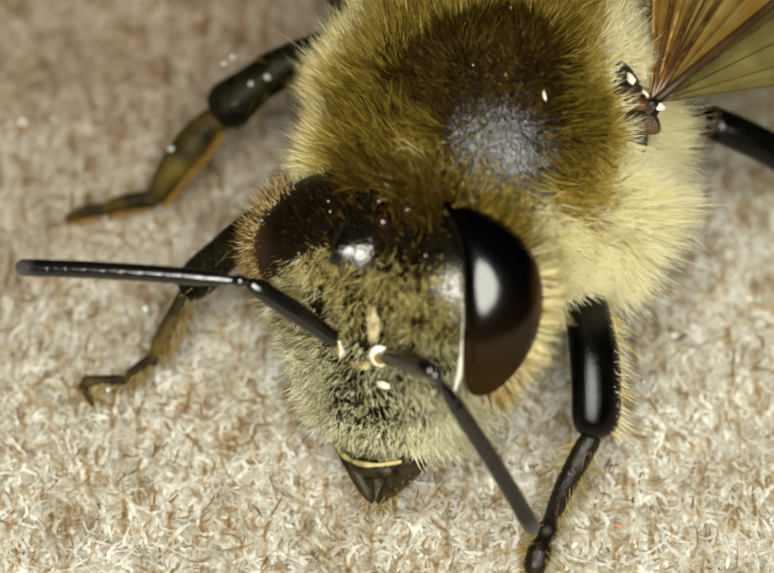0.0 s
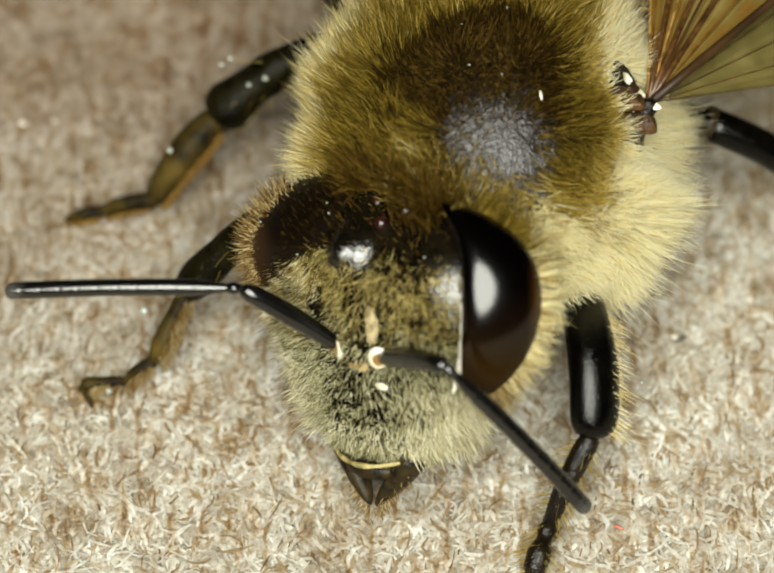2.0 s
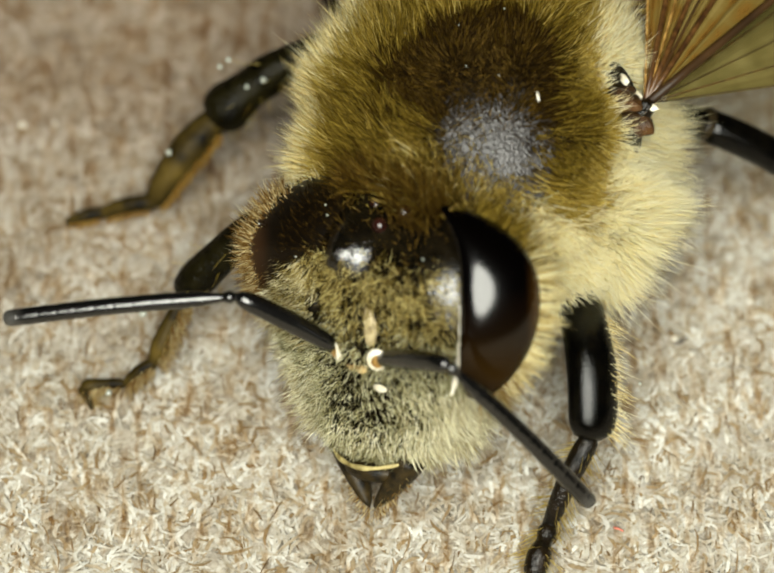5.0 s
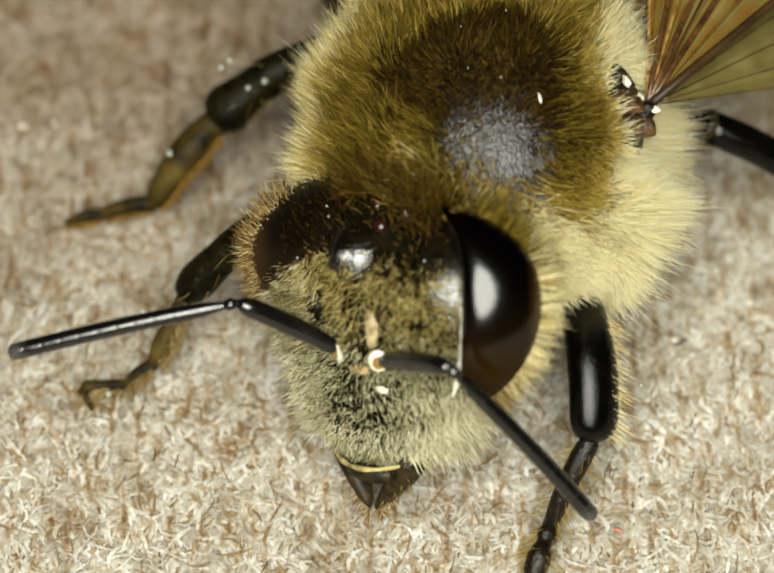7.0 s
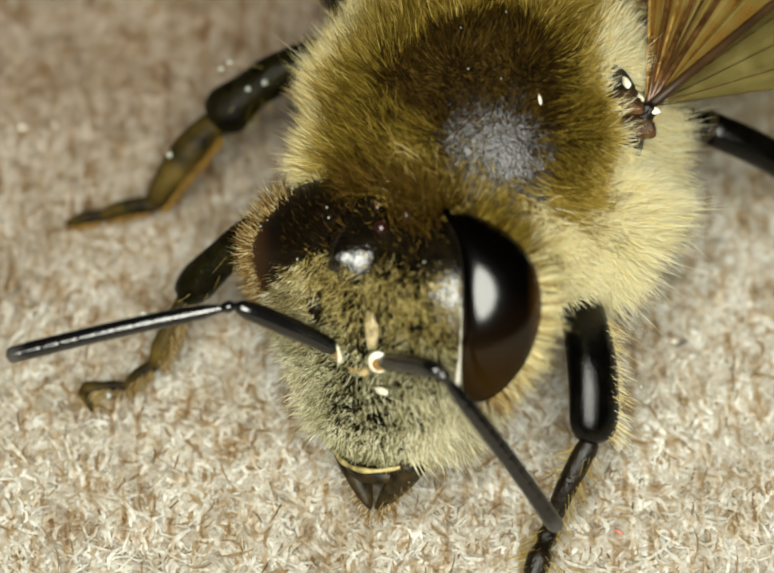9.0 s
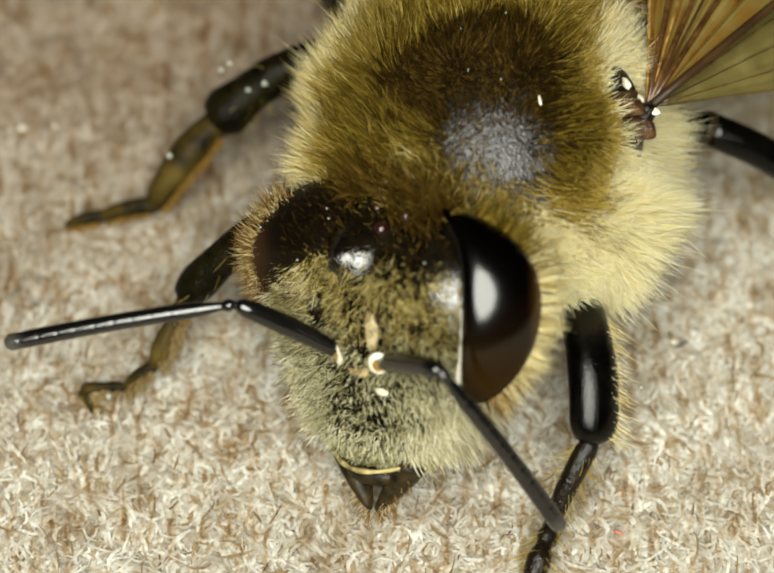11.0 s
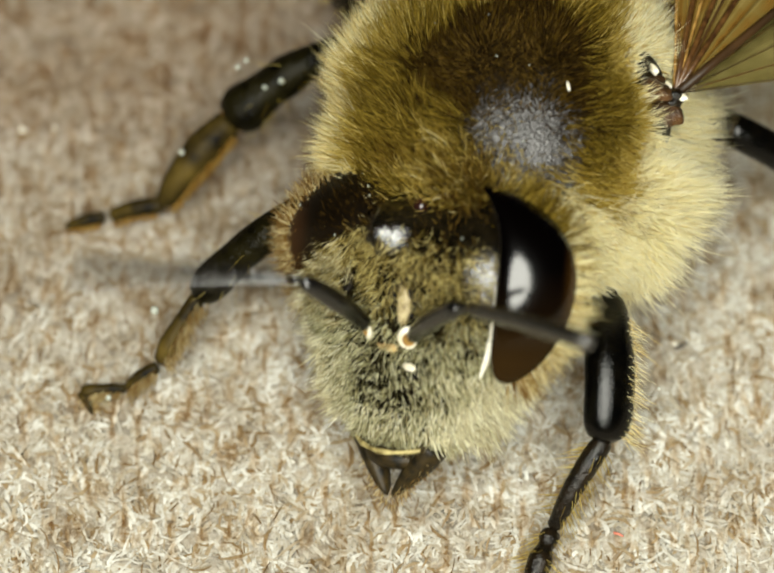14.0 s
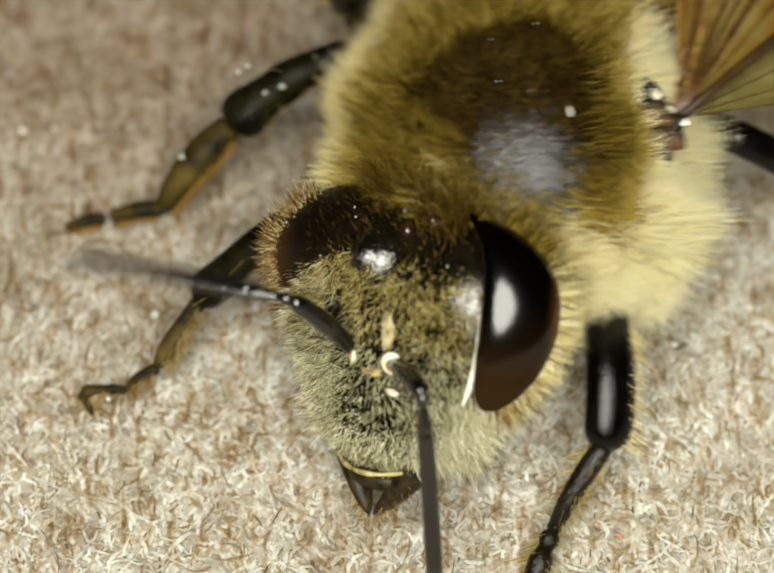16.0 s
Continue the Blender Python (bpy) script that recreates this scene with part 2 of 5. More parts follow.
def cardboard_material():
    m, tree, b = material("beige_cardboard", 0.85)
    v = coords(tree)
    broad, fine = noisy(tree, v, 0.35, 5, 0.6), noisy(tree, v, 4.0, 6, 0.65)
    a = ramp(tree, broad, ((0.3, (0.265, 0.238, 0.191)), (0.55, (0.327, 0.31, 0.267)), (0.75, (0.38, 0.371, 0.338))))
    c = ramp(tree, fine, ((0.32, (0.7, 0.645, 0.575)), (0.48, (0.96, 0.95, 0.935)), (0.68, (1.1, 1.1, 1.1))))
    mix = tree.nodes.new("ShaderNodeMix")
    mix.data_type, mix.blend_type = "RGBA", "MULTIPLY"
    mix.inputs[0].default_value = 0.9
    sheet_tint = falloff_and_mottle(tree, v)
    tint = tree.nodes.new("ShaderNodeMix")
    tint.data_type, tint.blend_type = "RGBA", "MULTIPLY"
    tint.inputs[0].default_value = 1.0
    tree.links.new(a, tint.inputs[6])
    tree.links.new(sheet_tint, tint.inputs[7])
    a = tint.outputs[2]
    tree.links.new(a, mix.inputs[6])
    tree.links.new(c, mix.inputs[7])
    tree.links.new(mix.outputs[2], b.inputs["Base Color"])
    bumped(tree, b, fine, 0.9, 0.08)
    return m


def scutum_material():
    """Pebbled plate: polished grey in one worn patch, dull dark brown under the fur round it."""
    m, tree, b = material("grey_black_pebbled_chitin", 0.42)
    v = coords(tree)
    far = tree.nodes.new("ShaderNodeVectorMath")
    far.operation = "DISTANCE"
    far.inputs[1].default_value = (0.58, -0.99, 1.25)
    tree.links.new(v, far.inputs[0])
    worn = node(tree, "ShaderNodeMapRange")
    worn.inputs["From Min"].default_value, worn.inputs["From Max"].default_value = 0.55, 0.85
    tree.links.new(far.outputs["Value"], worn.inputs["Value"])
    grey = ramp(tree, noisy(tree, v, 8), ((0.35, (0.016, 0.014, 0.013)), (0.75, (0.06, 0.056, 0.055))))
    both = tree.nodes.new("ShaderNodeMix")
    both.data_type = "RGBA"
    tree.links.new(worn.outputs[0], both.inputs[0])
    tree.links.new(grey, both.inputs[6])
    both.inputs[7].default_value = (0.009, 0.005, 0.0012, 1)
    tree.links.new(both.outputs[2], b.inputs["Base Color"])
    gloss = node(tree, "ShaderNodeMapRange")
    gloss.inputs["To Min"].default_value, gloss.inputs["To Max"].default_value = 0.55, 0.08
    tree.links.new(worn.outputs[0], gloss.inputs["Value"])
    tree.links.new(gloss.outputs[0], b.inputs["Specular IOR Level"])
    cell = node(tree, "ShaderNodeTexVoronoi", Scale=27.0)
    tree.links.new(v, cell.inputs["Vector"])
    lumpy = tree.nodes.new("ShaderNodeMath")
    lumpy.operation = "MULTIPLY"
    tree.links.new(cell.outputs["Distance"], lumpy.inputs[0])
    tree.links.new(noisy(tree, v, 11.0, 4, 0.7), lumpy.inputs[1])
    bumped(tree, b, lumpy.outputs[0], 0.7, 0.03)
    return m


SCUTUM = scutum_material()
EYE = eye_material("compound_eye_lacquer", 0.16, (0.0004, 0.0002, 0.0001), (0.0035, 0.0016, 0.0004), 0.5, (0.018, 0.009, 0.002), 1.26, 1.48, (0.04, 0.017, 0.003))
# duller, browner copy of the eye lacquer, to keep glints off the left eye
DIM_EYE = eye_material("glintless_compound_eye", 0.42, (0.0025, 0.0014, 0.0004), (0.0075, 0.004, 0.0009), 0.1, (0.05, 0.022, 0.005), -1.4, -1.72, (0.035, 0.013, 0.003))
CARDBOARD = cardboard_material()
MEMBRANE = membrane_material("amber_wing_membrane", ((0.38, (0.085, 0.038, 0.006)), (0.45, (0.16, 0.082, 0.014)), (0.52, (0.15, 0.1, 0.023)), (0.62, (0.21, 0.155, 0.048))), 0.66)
SMOKY = membrane_material("smoky_wing_membrane", ((0.36, (0.09, 0.078, 0.024)), (0.5, (0.145, 0.124, 0.04)), (0.64, (0.23, 0.2, 0.075))), 0.4, 4.0)


def fibre_material():
    m, tree, b = material("paper_fibre", 0.9)
    b.inputs["Specular IOR Level"].default_value = 0.15
    g = tree.nodes.new("ShaderNodeNewGeometry")
    own = ramp(tree, g.outputs["Random Per Island"], ((0.0, (0.178, 0.122, 0.059)), (0.1, (0.274, 0.219, 0.136)), (0.28, (0.362, 0.341, 0.282)), (0.72, (0.434, 0.429, 0.390)), (1.0, (0.53, 0.533, 0.494))))
    tint = tree.nodes.new("ShaderNodeMix")
    tint.data_type, tint.blend_type = "RGBA", "MULTIPLY"
    tint.inputs[0].default_value = 1.0
    tree.links.new(own, tint.inputs[6])
    tree.links.new(falloff_and_mottle(tree, coords(tree)), tint.inputs[7])
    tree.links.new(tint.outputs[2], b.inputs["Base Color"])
    return m


FIBRE = fibre_material()
SLIVER = hair("brown_sliver", ((0.0, (0.08, 0.045, 0.018)), (0.6, (0.19, 0.125, 0.06)), (1.0, (0.28, 0.2, 0.11))), 0.1, 0.8)
GRIT = chitin("grey_grit", (0.06, 0.05, 0.04), (0.2, 0.17, 0.13), 0.7, 12)
RED = chitin("salmon_red_fibre", (0.5, 0.12, 0.07), (0.7, 0.28, 0.2), 0.6, 12)
BEAD, bead_tree, bead_shader = material("clear_dust_bead", 0.08)
bead_shader.inputs["Base Color"].default_value = (0.34, 0.36, 0.31, 1)


# ---- helpers for meshes ----
def array_mesh(name, verts, faces, mat, smooth=True):
    """A mesh of millimetre vertices and of triangles or quads (index arrays of one width)."""
    verts, faces = np.asarray(verts, float) * MM, np.asarray(faces, np.int32)
    me = bpy.data.meshes.new(name)
    count, width = faces.shape
    me.vertices.add(len(verts))
    me.vertices.foreach_set("co", verts.ravel())
    me.loops.add(faces.size)
    me.loops.foreach_set("vertex_index", faces.ravel())
    me.polygons.add(count)
    me.polygons.foreach_set("loop_start", np.arange(0, faces.size, width, dtype=np.int32))
    me.polygons.foreach_set("use_smooth", np.full(count, smooth))
    me.update(calc_edges=True)
    me.validate()
    me.materials.append(mat)
    return me


def piece(name, mesh, parent, label="", kind=""):
    ob = new(name, mesh)
    ob.parent = parent
    return tagged(ob, label, kind=kind)


def unit_grid(rows=40, columns=64):
    """Directions over the sphere, with the poles on the y axis, and the quads between them."""
    lat = np.linspace(-math.pi / 2 + 0.02, math.pi / 2 - 0.02, rows)
    lon = np.linspace(0, 2 * math.pi, columns, endpoint=False)
    a, o = np.meshgrid(lat, lon, indexing="ij")
    d = np.stack((np.cos(a) * np.cos(o), np.sin(a), np.cos(a) * np.sin(o)), -1).reshape(-1, 3)
    r, c = np.meshgrid(np.arange(rows - 1), np.arange(columns), indexing="ij")
    n = (c + 1) % columns
    q = np.stack((r * columns + c, (r + 1) * columns + c, (r + 1) * columns + n, r * columns + n), -1).reshape(-1, 4)
    return d, q


def blob_mesh(name, shape, mat, rows=40, columns=64):
    d, q = unit_grid(rows, columns)
    return array_mesh(name, shape(d), q, mat)


def random_directions(count, rng):
    d = rng.normal(size=(count, 3))
    return d / np.linalg.norm(d, axis=1)[:, None]


def normals_of(shape, d):
    """Outward normals of a blob, from small steps over the sphere."""
    a = np.cross(d, np.where(np.abs(d[:, :1]) < 0.8, (1.0, 0, 0), (0, 1.0, 0)))
    a /= np.linalg.norm(a, axis=1)[:, None]
    b = np.cross(d, a)
    e = 0.01
    u, v = shape(d + a * e) - shape(d - a * e), shape(d + b * e) - shape(d - b * e)
    n = np.cross(u, v)
    n /= np.linalg.norm(n, axis=1)[:, None] + 1e-12
    flip = np.sum(n * d, axis=1) < 0
    n[flip] *= -1
    return n


def hairs(name, root, way, length, thick, mat, bend=None, rng=None, wave=0.15, joints=3):
    """Tapered three-sided hairs of two or three joints, from arrays of roots and ways."""
    count = len(root)
    rng = rng or np.random.default_rng(1)
    length = np.broadcast_to(np.asarray(length, float), (count,))[:, None]
    thick = np.broadcast_to(np.asarray(thick, float), (count,))[:, None]
    way = way / np.linalg.norm(way, axis=1)[:, None]
    bend = np.zeros((count, 3)) if bend is None else np.broadcast_to(np.asarray(bend, float), (count, 3))
    bend = bend + rng.normal(size=(count, 3)) * wave
    side = np.cross(way, rng.normal(size=(count, 3)))
    side /= np.linalg.norm(side, axis=1)[:, None]
    other = np.cross(way, side)
    rings = []
    for s, w in ((0.0, 1.0), (0.4, 0.9), (0.75, 0.6)) if joints == 3 else ((0.0, 1.0), (0.6, 0.8)):
        mid = root + length * (s * way + s * s * bend)
        for k in range(3):
            a = 2.0944 * k
            rings.append(mid + thick * w * (side * math.cos(a) + other * math.sin(a)))
    rings.append(root + length * (way + bend))
    verts = np.stack(rings, 1).reshape(-1, 3)
    tri = []
    for r in range(0, 3 * joints - 3, 3):
        for k in range(3):
            a, b = r + k, r + (k + 1) % 3
            tri += [(a, b, b + 3), (a, b + 3, a + 3)]
    last = 3 * joints
    tri += [(last - 3 + k, last - 3 + (k + 1) % 3, last) for k in range(3)]
    faces = (np.array(tri)[None] + (last + 1) * np.arange(count)[:, None, None]).reshape(-1, 3)
    return array_mesh(name, verts, faces, mat)


def locks(d, middle):
    """The lock that each direction belongs to: its nearest middle."""
    return np.concatenate([np.argmax(part.astype(np.float32) @ middle.T.astype(np.float32), axis=1) for part in np.array_split(d, 40)])


def gathered(root, way, lock, count, reach, pull):
    """Ways of hairs whose tips draw together, lock by lock."""
    size = np.maximum(np.bincount(lock, minlength=count), 1)[:, None]
    tip = root + way * reach
    mean = np.stack([np.bincount(lock, tip[:, k], count) for k in range(3)], -1) / size
    out = tip + (mean[lock] - tip) * pull[:, None] - root
    return out / np.linalg.norm(out, axis=1)[:, None]


def curls(name, root, heading, length, turn, thick, mat):
    """Short fibres lying flat, each bent into an arc by turn radians, and tapering at both ends."""
    count = len(root)
    step = np.zeros((count, 3))
    rings = []
    for k in range(4):
        a = heading + turn * (k / 3 - 0.5)
        way = np.stack((np.cos(a), np.sin(a), np.zeros(count)), -1)
        side = np.stack((-np.sin(a), np.cos(a), np.zeros(count)), -1)
        w = thick * (0.25, 1.0, 0.95, 0.2)[k]
        mid = root + step + np.array((0, 0, 0.012)) * (k in (1, 2))
        for j in range(3):
            b = 2.0944 * j + 0.5236
            rings.append(mid + w[:, None] * (side * math.cos(b) * 1.3 + np.array((0, 0, math.sin(b) * 0.6))))
        step = step + way * (length / 3)[:, None]
    verts = np.stack(rings, 1).reshape(-1, 3)
    quads = [(r + j, r + (j + 1) % 3, r + 3 + (j + 1) % 3, r + 3 + j) for r in range(0, 9, 3) for j in range(3)]
    faces = (np.array(quads)[None] + 12 * np.arange(count)[:, None, None]).reshape(-1, 4)
    return array_mesh(name, verts, faces, mat, False)


def tube_mesh(name, centres, radii, mat, sides=12, flat=1.0, roll=0.0):
    """A tube through centres with a radius at each, closed at both ends. flat: its width over its depth; roll turns its section."""
    c = np.asarray(centres, float)
    ring = np.linspace(0, 2 * math.pi, sides, endpoint=False)
    t = np.gradient(c, axis=0)
    t /= np.linalg.norm(t, axis=1)[:, None]
    u = np.cross(t, (0.0, 0.0, 1.0))
    u /= np.linalg.norm(u, axis=1)[:, None] + 1e-9
    w = np.cross(u, t)
    u, w = u * math.cos(roll) + w * math.sin(roll), w * math.cos(roll) - u * math.sin(roll)
    r = np.asarray(radii, float)[:, None, None]
    v = c[:, None] + r * (np.cos(ring)[None, :, None] * u[:, None] * flat + np.sin(ring)[None, :, None] * w[:, None])
    rows = len(c)
    verts = np.concatenate((v.reshape(-1, 3), c[:1], c[-1:]))
    i, k = np.meshgrid(np.arange(rows - 1), np.arange(sides), indexing="ij")
    n = (k + 1) % sides
    a, b, d, e = i * sides + k, i * sides + n, (i + 1) * sides + n, (i + 1) * sides + k
    tri = np.concatenate((np.stack((a, b, d), -1).reshape(-1, 3), np.stack((a, d, e), -1).reshape(-1, 3)))
    s = np.arange(sides)
    first = np.stack((np.full(sides, rows * sides), (s + 1) % sides, s), -1)
    last = np.stack((np.full(sides, rows * sides + 1), (rows - 1) * sides + s, (rows - 1) * sides + (s + 1) % sides), -1)
    return array_mesh(name, verts, np.concatenate((tri, first, last)), mat)


def limb_mesh(name, length, profile, mat, flat=1.0, sides=16, sag=0.0, bow=0.0, roll=0.0):
    """A limb along x: profile gives (share of the length, radius); sag bows it."""
    s = np.linspace(0, 1, 26)
    p = np.array(profile)
    r = np.interp(s, p[:, 0], p[:, 1])
    r = np.convolve(np.pad(r, 1, "edge"), (0.25, 0.5, 0.25), "valid")
    r[0], r[-1] = r[0] * 0.55, r[-1] * 0.55
    c = np.stack((s * length, bow * np.sin(s * math.pi), sag * np.sin(s * math.pi)), -1)
    return tube_mesh(name, c, r, mat, sides, flat, roll)


# ---- ground: one sheet of cardboard, finely uneven where the bee stands ----
def unevenness(x, y):
    """The sheet's own relief, in millimetres."""
    rng = np.random.default_rng(5)
    z = np.zeros_like(x)
    for k in range(60):
        f, a, p = rng.uniform(2.0, 24.0), rng.uniform(0, math.pi), rng.uniform(0, 6.28)
        z = z + 0.008 / math.sqrt(f / 3) * np.sin(f * (x * math.cos(a) + y * math.sin(a)) + p)
    far = np.maximum(np.abs(x), np.abs(y - 1.5))
    return z * np.clip((10 - far) / 2, 0, 1) - 0.05


def ground():
    side = np.concatenate((-np.geomspace(600, 9, 26), np.linspace(-8.8, 8.8, 320), np.geomspace(9, 600, 26)))
    x, y = np.meshgrid(side, side + 1.5, indexing="ij")
    rng = np.random.default_rng(6)
    z = unevenness(x, y)
    n = len(side)
    i, j = np.meshgrid(np.arange(n - 1), np.arange(n - 1), indexing="ij")
    q = np.stack((i * n + j, (i + 1) * n + j, (i + 1) * n + j + 1, i * n + j + 1), -1).reshape(-1, 4)
    ob = new("ground", array_mesh("ground", np.stack((x, y, z), -1).reshape(-1, 3), q, CARDBOARD))
    tagged(ob, "beige fibrous cardboard sheet with mottled brown patches", "ground", kind="structure")
    count = 34000
    x, y = rng.uniform(-5.4, 5.4, count), rng.uniform(-3.6, 7.2, count)
    p = np.stack((x, y, unevenness(x, y) + rng.uniform(-0.022, 0.01, count)), -1)
    heading = rng.normal(math.pi / 2, 0.9, count) + math.pi * rng.integers(0, 2, count)
    fibres = new("paper_fibres", curls("paper_fibres", p, heading, rng.uniform(0.12, 0.46, count), rng.normal(0, 2.1, count), rng.uniform(0.009, 0.026, count), FIBRE))
    count = 900
    x, y = rng.uniform(-4.8, 4.8, count), rng.uniform(-3.4, 4.5, count)
    p = np.stack((x, y, unevenness(x, y) + rng.uniform(0.0, 0.012, count)), -1)
    slivers = new("brown_slivers", curls("brown_slivers", p, rng.normal(math.pi / 2, 0.3, count), rng.uniform(0.12, 0.42, count), rng.normal(0, 0.6, count), rng.uniform(0.005, 0.012, count), SLIVER))
    tagged(slivers, "thin dark brown slivers in the cardboard", "fibres", kind="stuff")
    tagged(fibres, "short pale and brown paper fibres matted on the cardboard", "fibres", kind="stuff")



def specks():
    """A red thread end, dark chips and pale crumbs on the sheet."""
    rng = np.random.default_rng(8)
    s = np.linspace(0, 1, 10)
    thread = new("red_fibre", tube_mesh("red_fibre", np.stack((2.5 + 0.1 * s, -1.98 - 0.1 * s + 0.05 * s * s, 0.0 + 0.03 * np.sin(3 * s)), -1), 0.014 - 0.004 * s, RED, 8))
    tagged(thread, "tiny salmon-red thread end lying on the cardboard", "fibre")
    for x, y, r, turn in ((3.39, 0.62, 0.045, 40), (3.34, 0.57, 0.03, 10)):
        def chip(d, r=r):
            return np.sign(d) * np.abs(d) ** 0.7 * np.array((r * 1.6, r * 0.7, r * 0.5)) * (1 + 0.15 * np.sin(d @ (9.0, 7.0, 5.0)))[:, None]
        ob = new("dark_chip", blob_mesh("dark_chip", chip, GRIT, 12, 16))
        ob.matrix_basis = Matrix.Translation(Vector((x, y, -0.01)) * MM) @ pose(0, 0, 0, 0, 8, turn)
        tagged(ob, "dark grain of grit lying on the cardboard", "grit", "grit on the cardboard")
    for x, y, r in ((-4.38, 3.86, 0.03), (-3.99, 3.9, 0.022), (3.29, 0.64, 0.028)):
        ob = new("pale_crumb", blob_mesh("pale_crumb", lambda d: d * (1 + 0.2 * np.sin(d @ (6.0, 5.0, 8.0)))[:, None] * r, PEARL, 12, 16))
        ob.matrix_basis = Matrix.Translation(Vector((x, y, r * 0.6 - 0.03)) * MM)
        tagged(ob, "tiny pale crumb of dust lying on the cardboard", "crumb", "crumbs on the cardboard")


ground()
specks()

# ---- the bee ----
bee = tagged(new("honey_bee"), "furry tan honey bee with glossy black legs standing on cardboard", "bee")

HEAD_AXES = Matrix(((0.7980, -0.0113, -0.6025, 0), (-0.5073, 0.5271, -0.6818, 0), (0.3252, 0.8497, 0.4149, 0), (0, 0, 0, 1)))
HEAD_AT = Matrix.Translation(Vector((0.19, -0.55, 2.20)) * MM) @ HEAD_AXES
THORAX_AT = Matrix.Translation(Vector((1.11, 1.53, 2.4)) * MM) @ pose(0, 0, 0, 0, 0, -23)


def skull(d):
    """The head capsule: wide between the eyes, narrowing to the clypeus; z is the way it faces."""
    level = d[:, 1] * np.where(d[:, 1] > 0, 1.28, 1.86)
    ring = np.hypot(d[:, 0], d[:, 2]) + 1e-9
    cx, cz = d[:, 0] / ring, d[:, 2] / ring
    heights = (-1.86, -1.7, -1.36, -0.9, -0.45, 0.0, 0.4, 0.6, 0.8, 0.95, 1.1, 1.28)
    wide = np.interp(level, heights, (0.3, 0.62, 0.93, 1.2, 1.42, 1.48, 1.42, 1.33, 1.2, 1.03, 0.85, 0.2))
    deep = np.interp(level, heights, (0.25, 0.48, 0.65, 0.74, 0.78, 0.78, 0.74, 0.68, 0.56, 0.4, 0.2, 0.04))
    x = np.sign(cx) * np.abs(cx) ** 0.85 * wide
    z = np.where(cz > 0, deep * np.abs(cz) ** 0.85, -0.6 * deep * np.abs(cz))
    front = cz > 0
    ridge = 0.14 * np.exp(-((x / 0.17) ** 2 + ((level + 0.05) / 0.35) ** 2)) * front
    snout = 0.14 * np.exp(-((x / 0.5) ** 4 + ((level + 1.12) / 0.55) ** 4)) * front
    knob = 0.3 * np.exp(-(((x + 0.22) / 0.18) ** 2 + ((level - 0.77) / 0.26) ** 2)) * front
    hollow = 0.08 * np.exp(-(((np.abs(x) - 0.45) / 0.25) ** 2 + ((level - 0.05) / 0.35) ** 2)) * front
    knob = knob * (1 + 0.2 * np.sin(19 * x + 5 * level) * np.sin(17 * level + 1) + 0.08 * np.sin(37 * x - 31 * level))
    pit = 0.16 * np.exp(-(((x + 0.58) / 0.07) ** 2 + ((level - 0.1) / 0.26) ** 2)) * front
    return np.stack((x - np.where(level > 0, 0.08, 0.08 - 0.04 * level), level, z + ridge + snout + knob - hollow - pit), -1)


OUTLINE = np.array((0.57, 0.34, 0.75))
ASIDE, FRONT, UPWARD = np.array((0.8, 0.0, -0.6)), np.array((0.6, 0.0, 0.8)), np.array((-0.2, 0.94, -0.28))


def eye_shape(side):
    """A tall bean on the head's side, whose upper end bends over the crown; the one turned to the light bulges off the face."""
    def shape(d):
        up = np.clip(d[:, 1], 0, 1)
        if side > 0:
            v, across, front = d[:, 1] ** 2, d @ ASIDE, d @ FRONT
            low = np.array((1.55, 0.45, 0.372)) + 1.03 * d[:, 1:2] * UPWARD
            wide = 0.42 * across - 0.24 * v - 0.34 * up ** 4
            deep = front * np.where(front > 0, 0.2, 0.8) - 0.1 * across - 0.32 * v + 0.12 * d[:, 1]
            return low + wide[:, None] * ASIDE + deep[:, None] * OUTLINE
        v, across, front = d[:, 1] ** 2, d @ ASIDE, d @ FRONT
        low = np.array((-1.14, 0.48, 0.29)) + 0.84 * d[:, 1:2] * UPWARD
        wide = 0.6 * across + 0.4 * up ** 2
        deep = front * np.where(front > 0, 0.45, 0.7) + 0.4 * across - 0.25 * v + 0.35 * np.clip(d[:, 1], -1, 0)
        return low + wide[:, None] * ASIDE + deep[:, None] * OUTLINE
    return shape


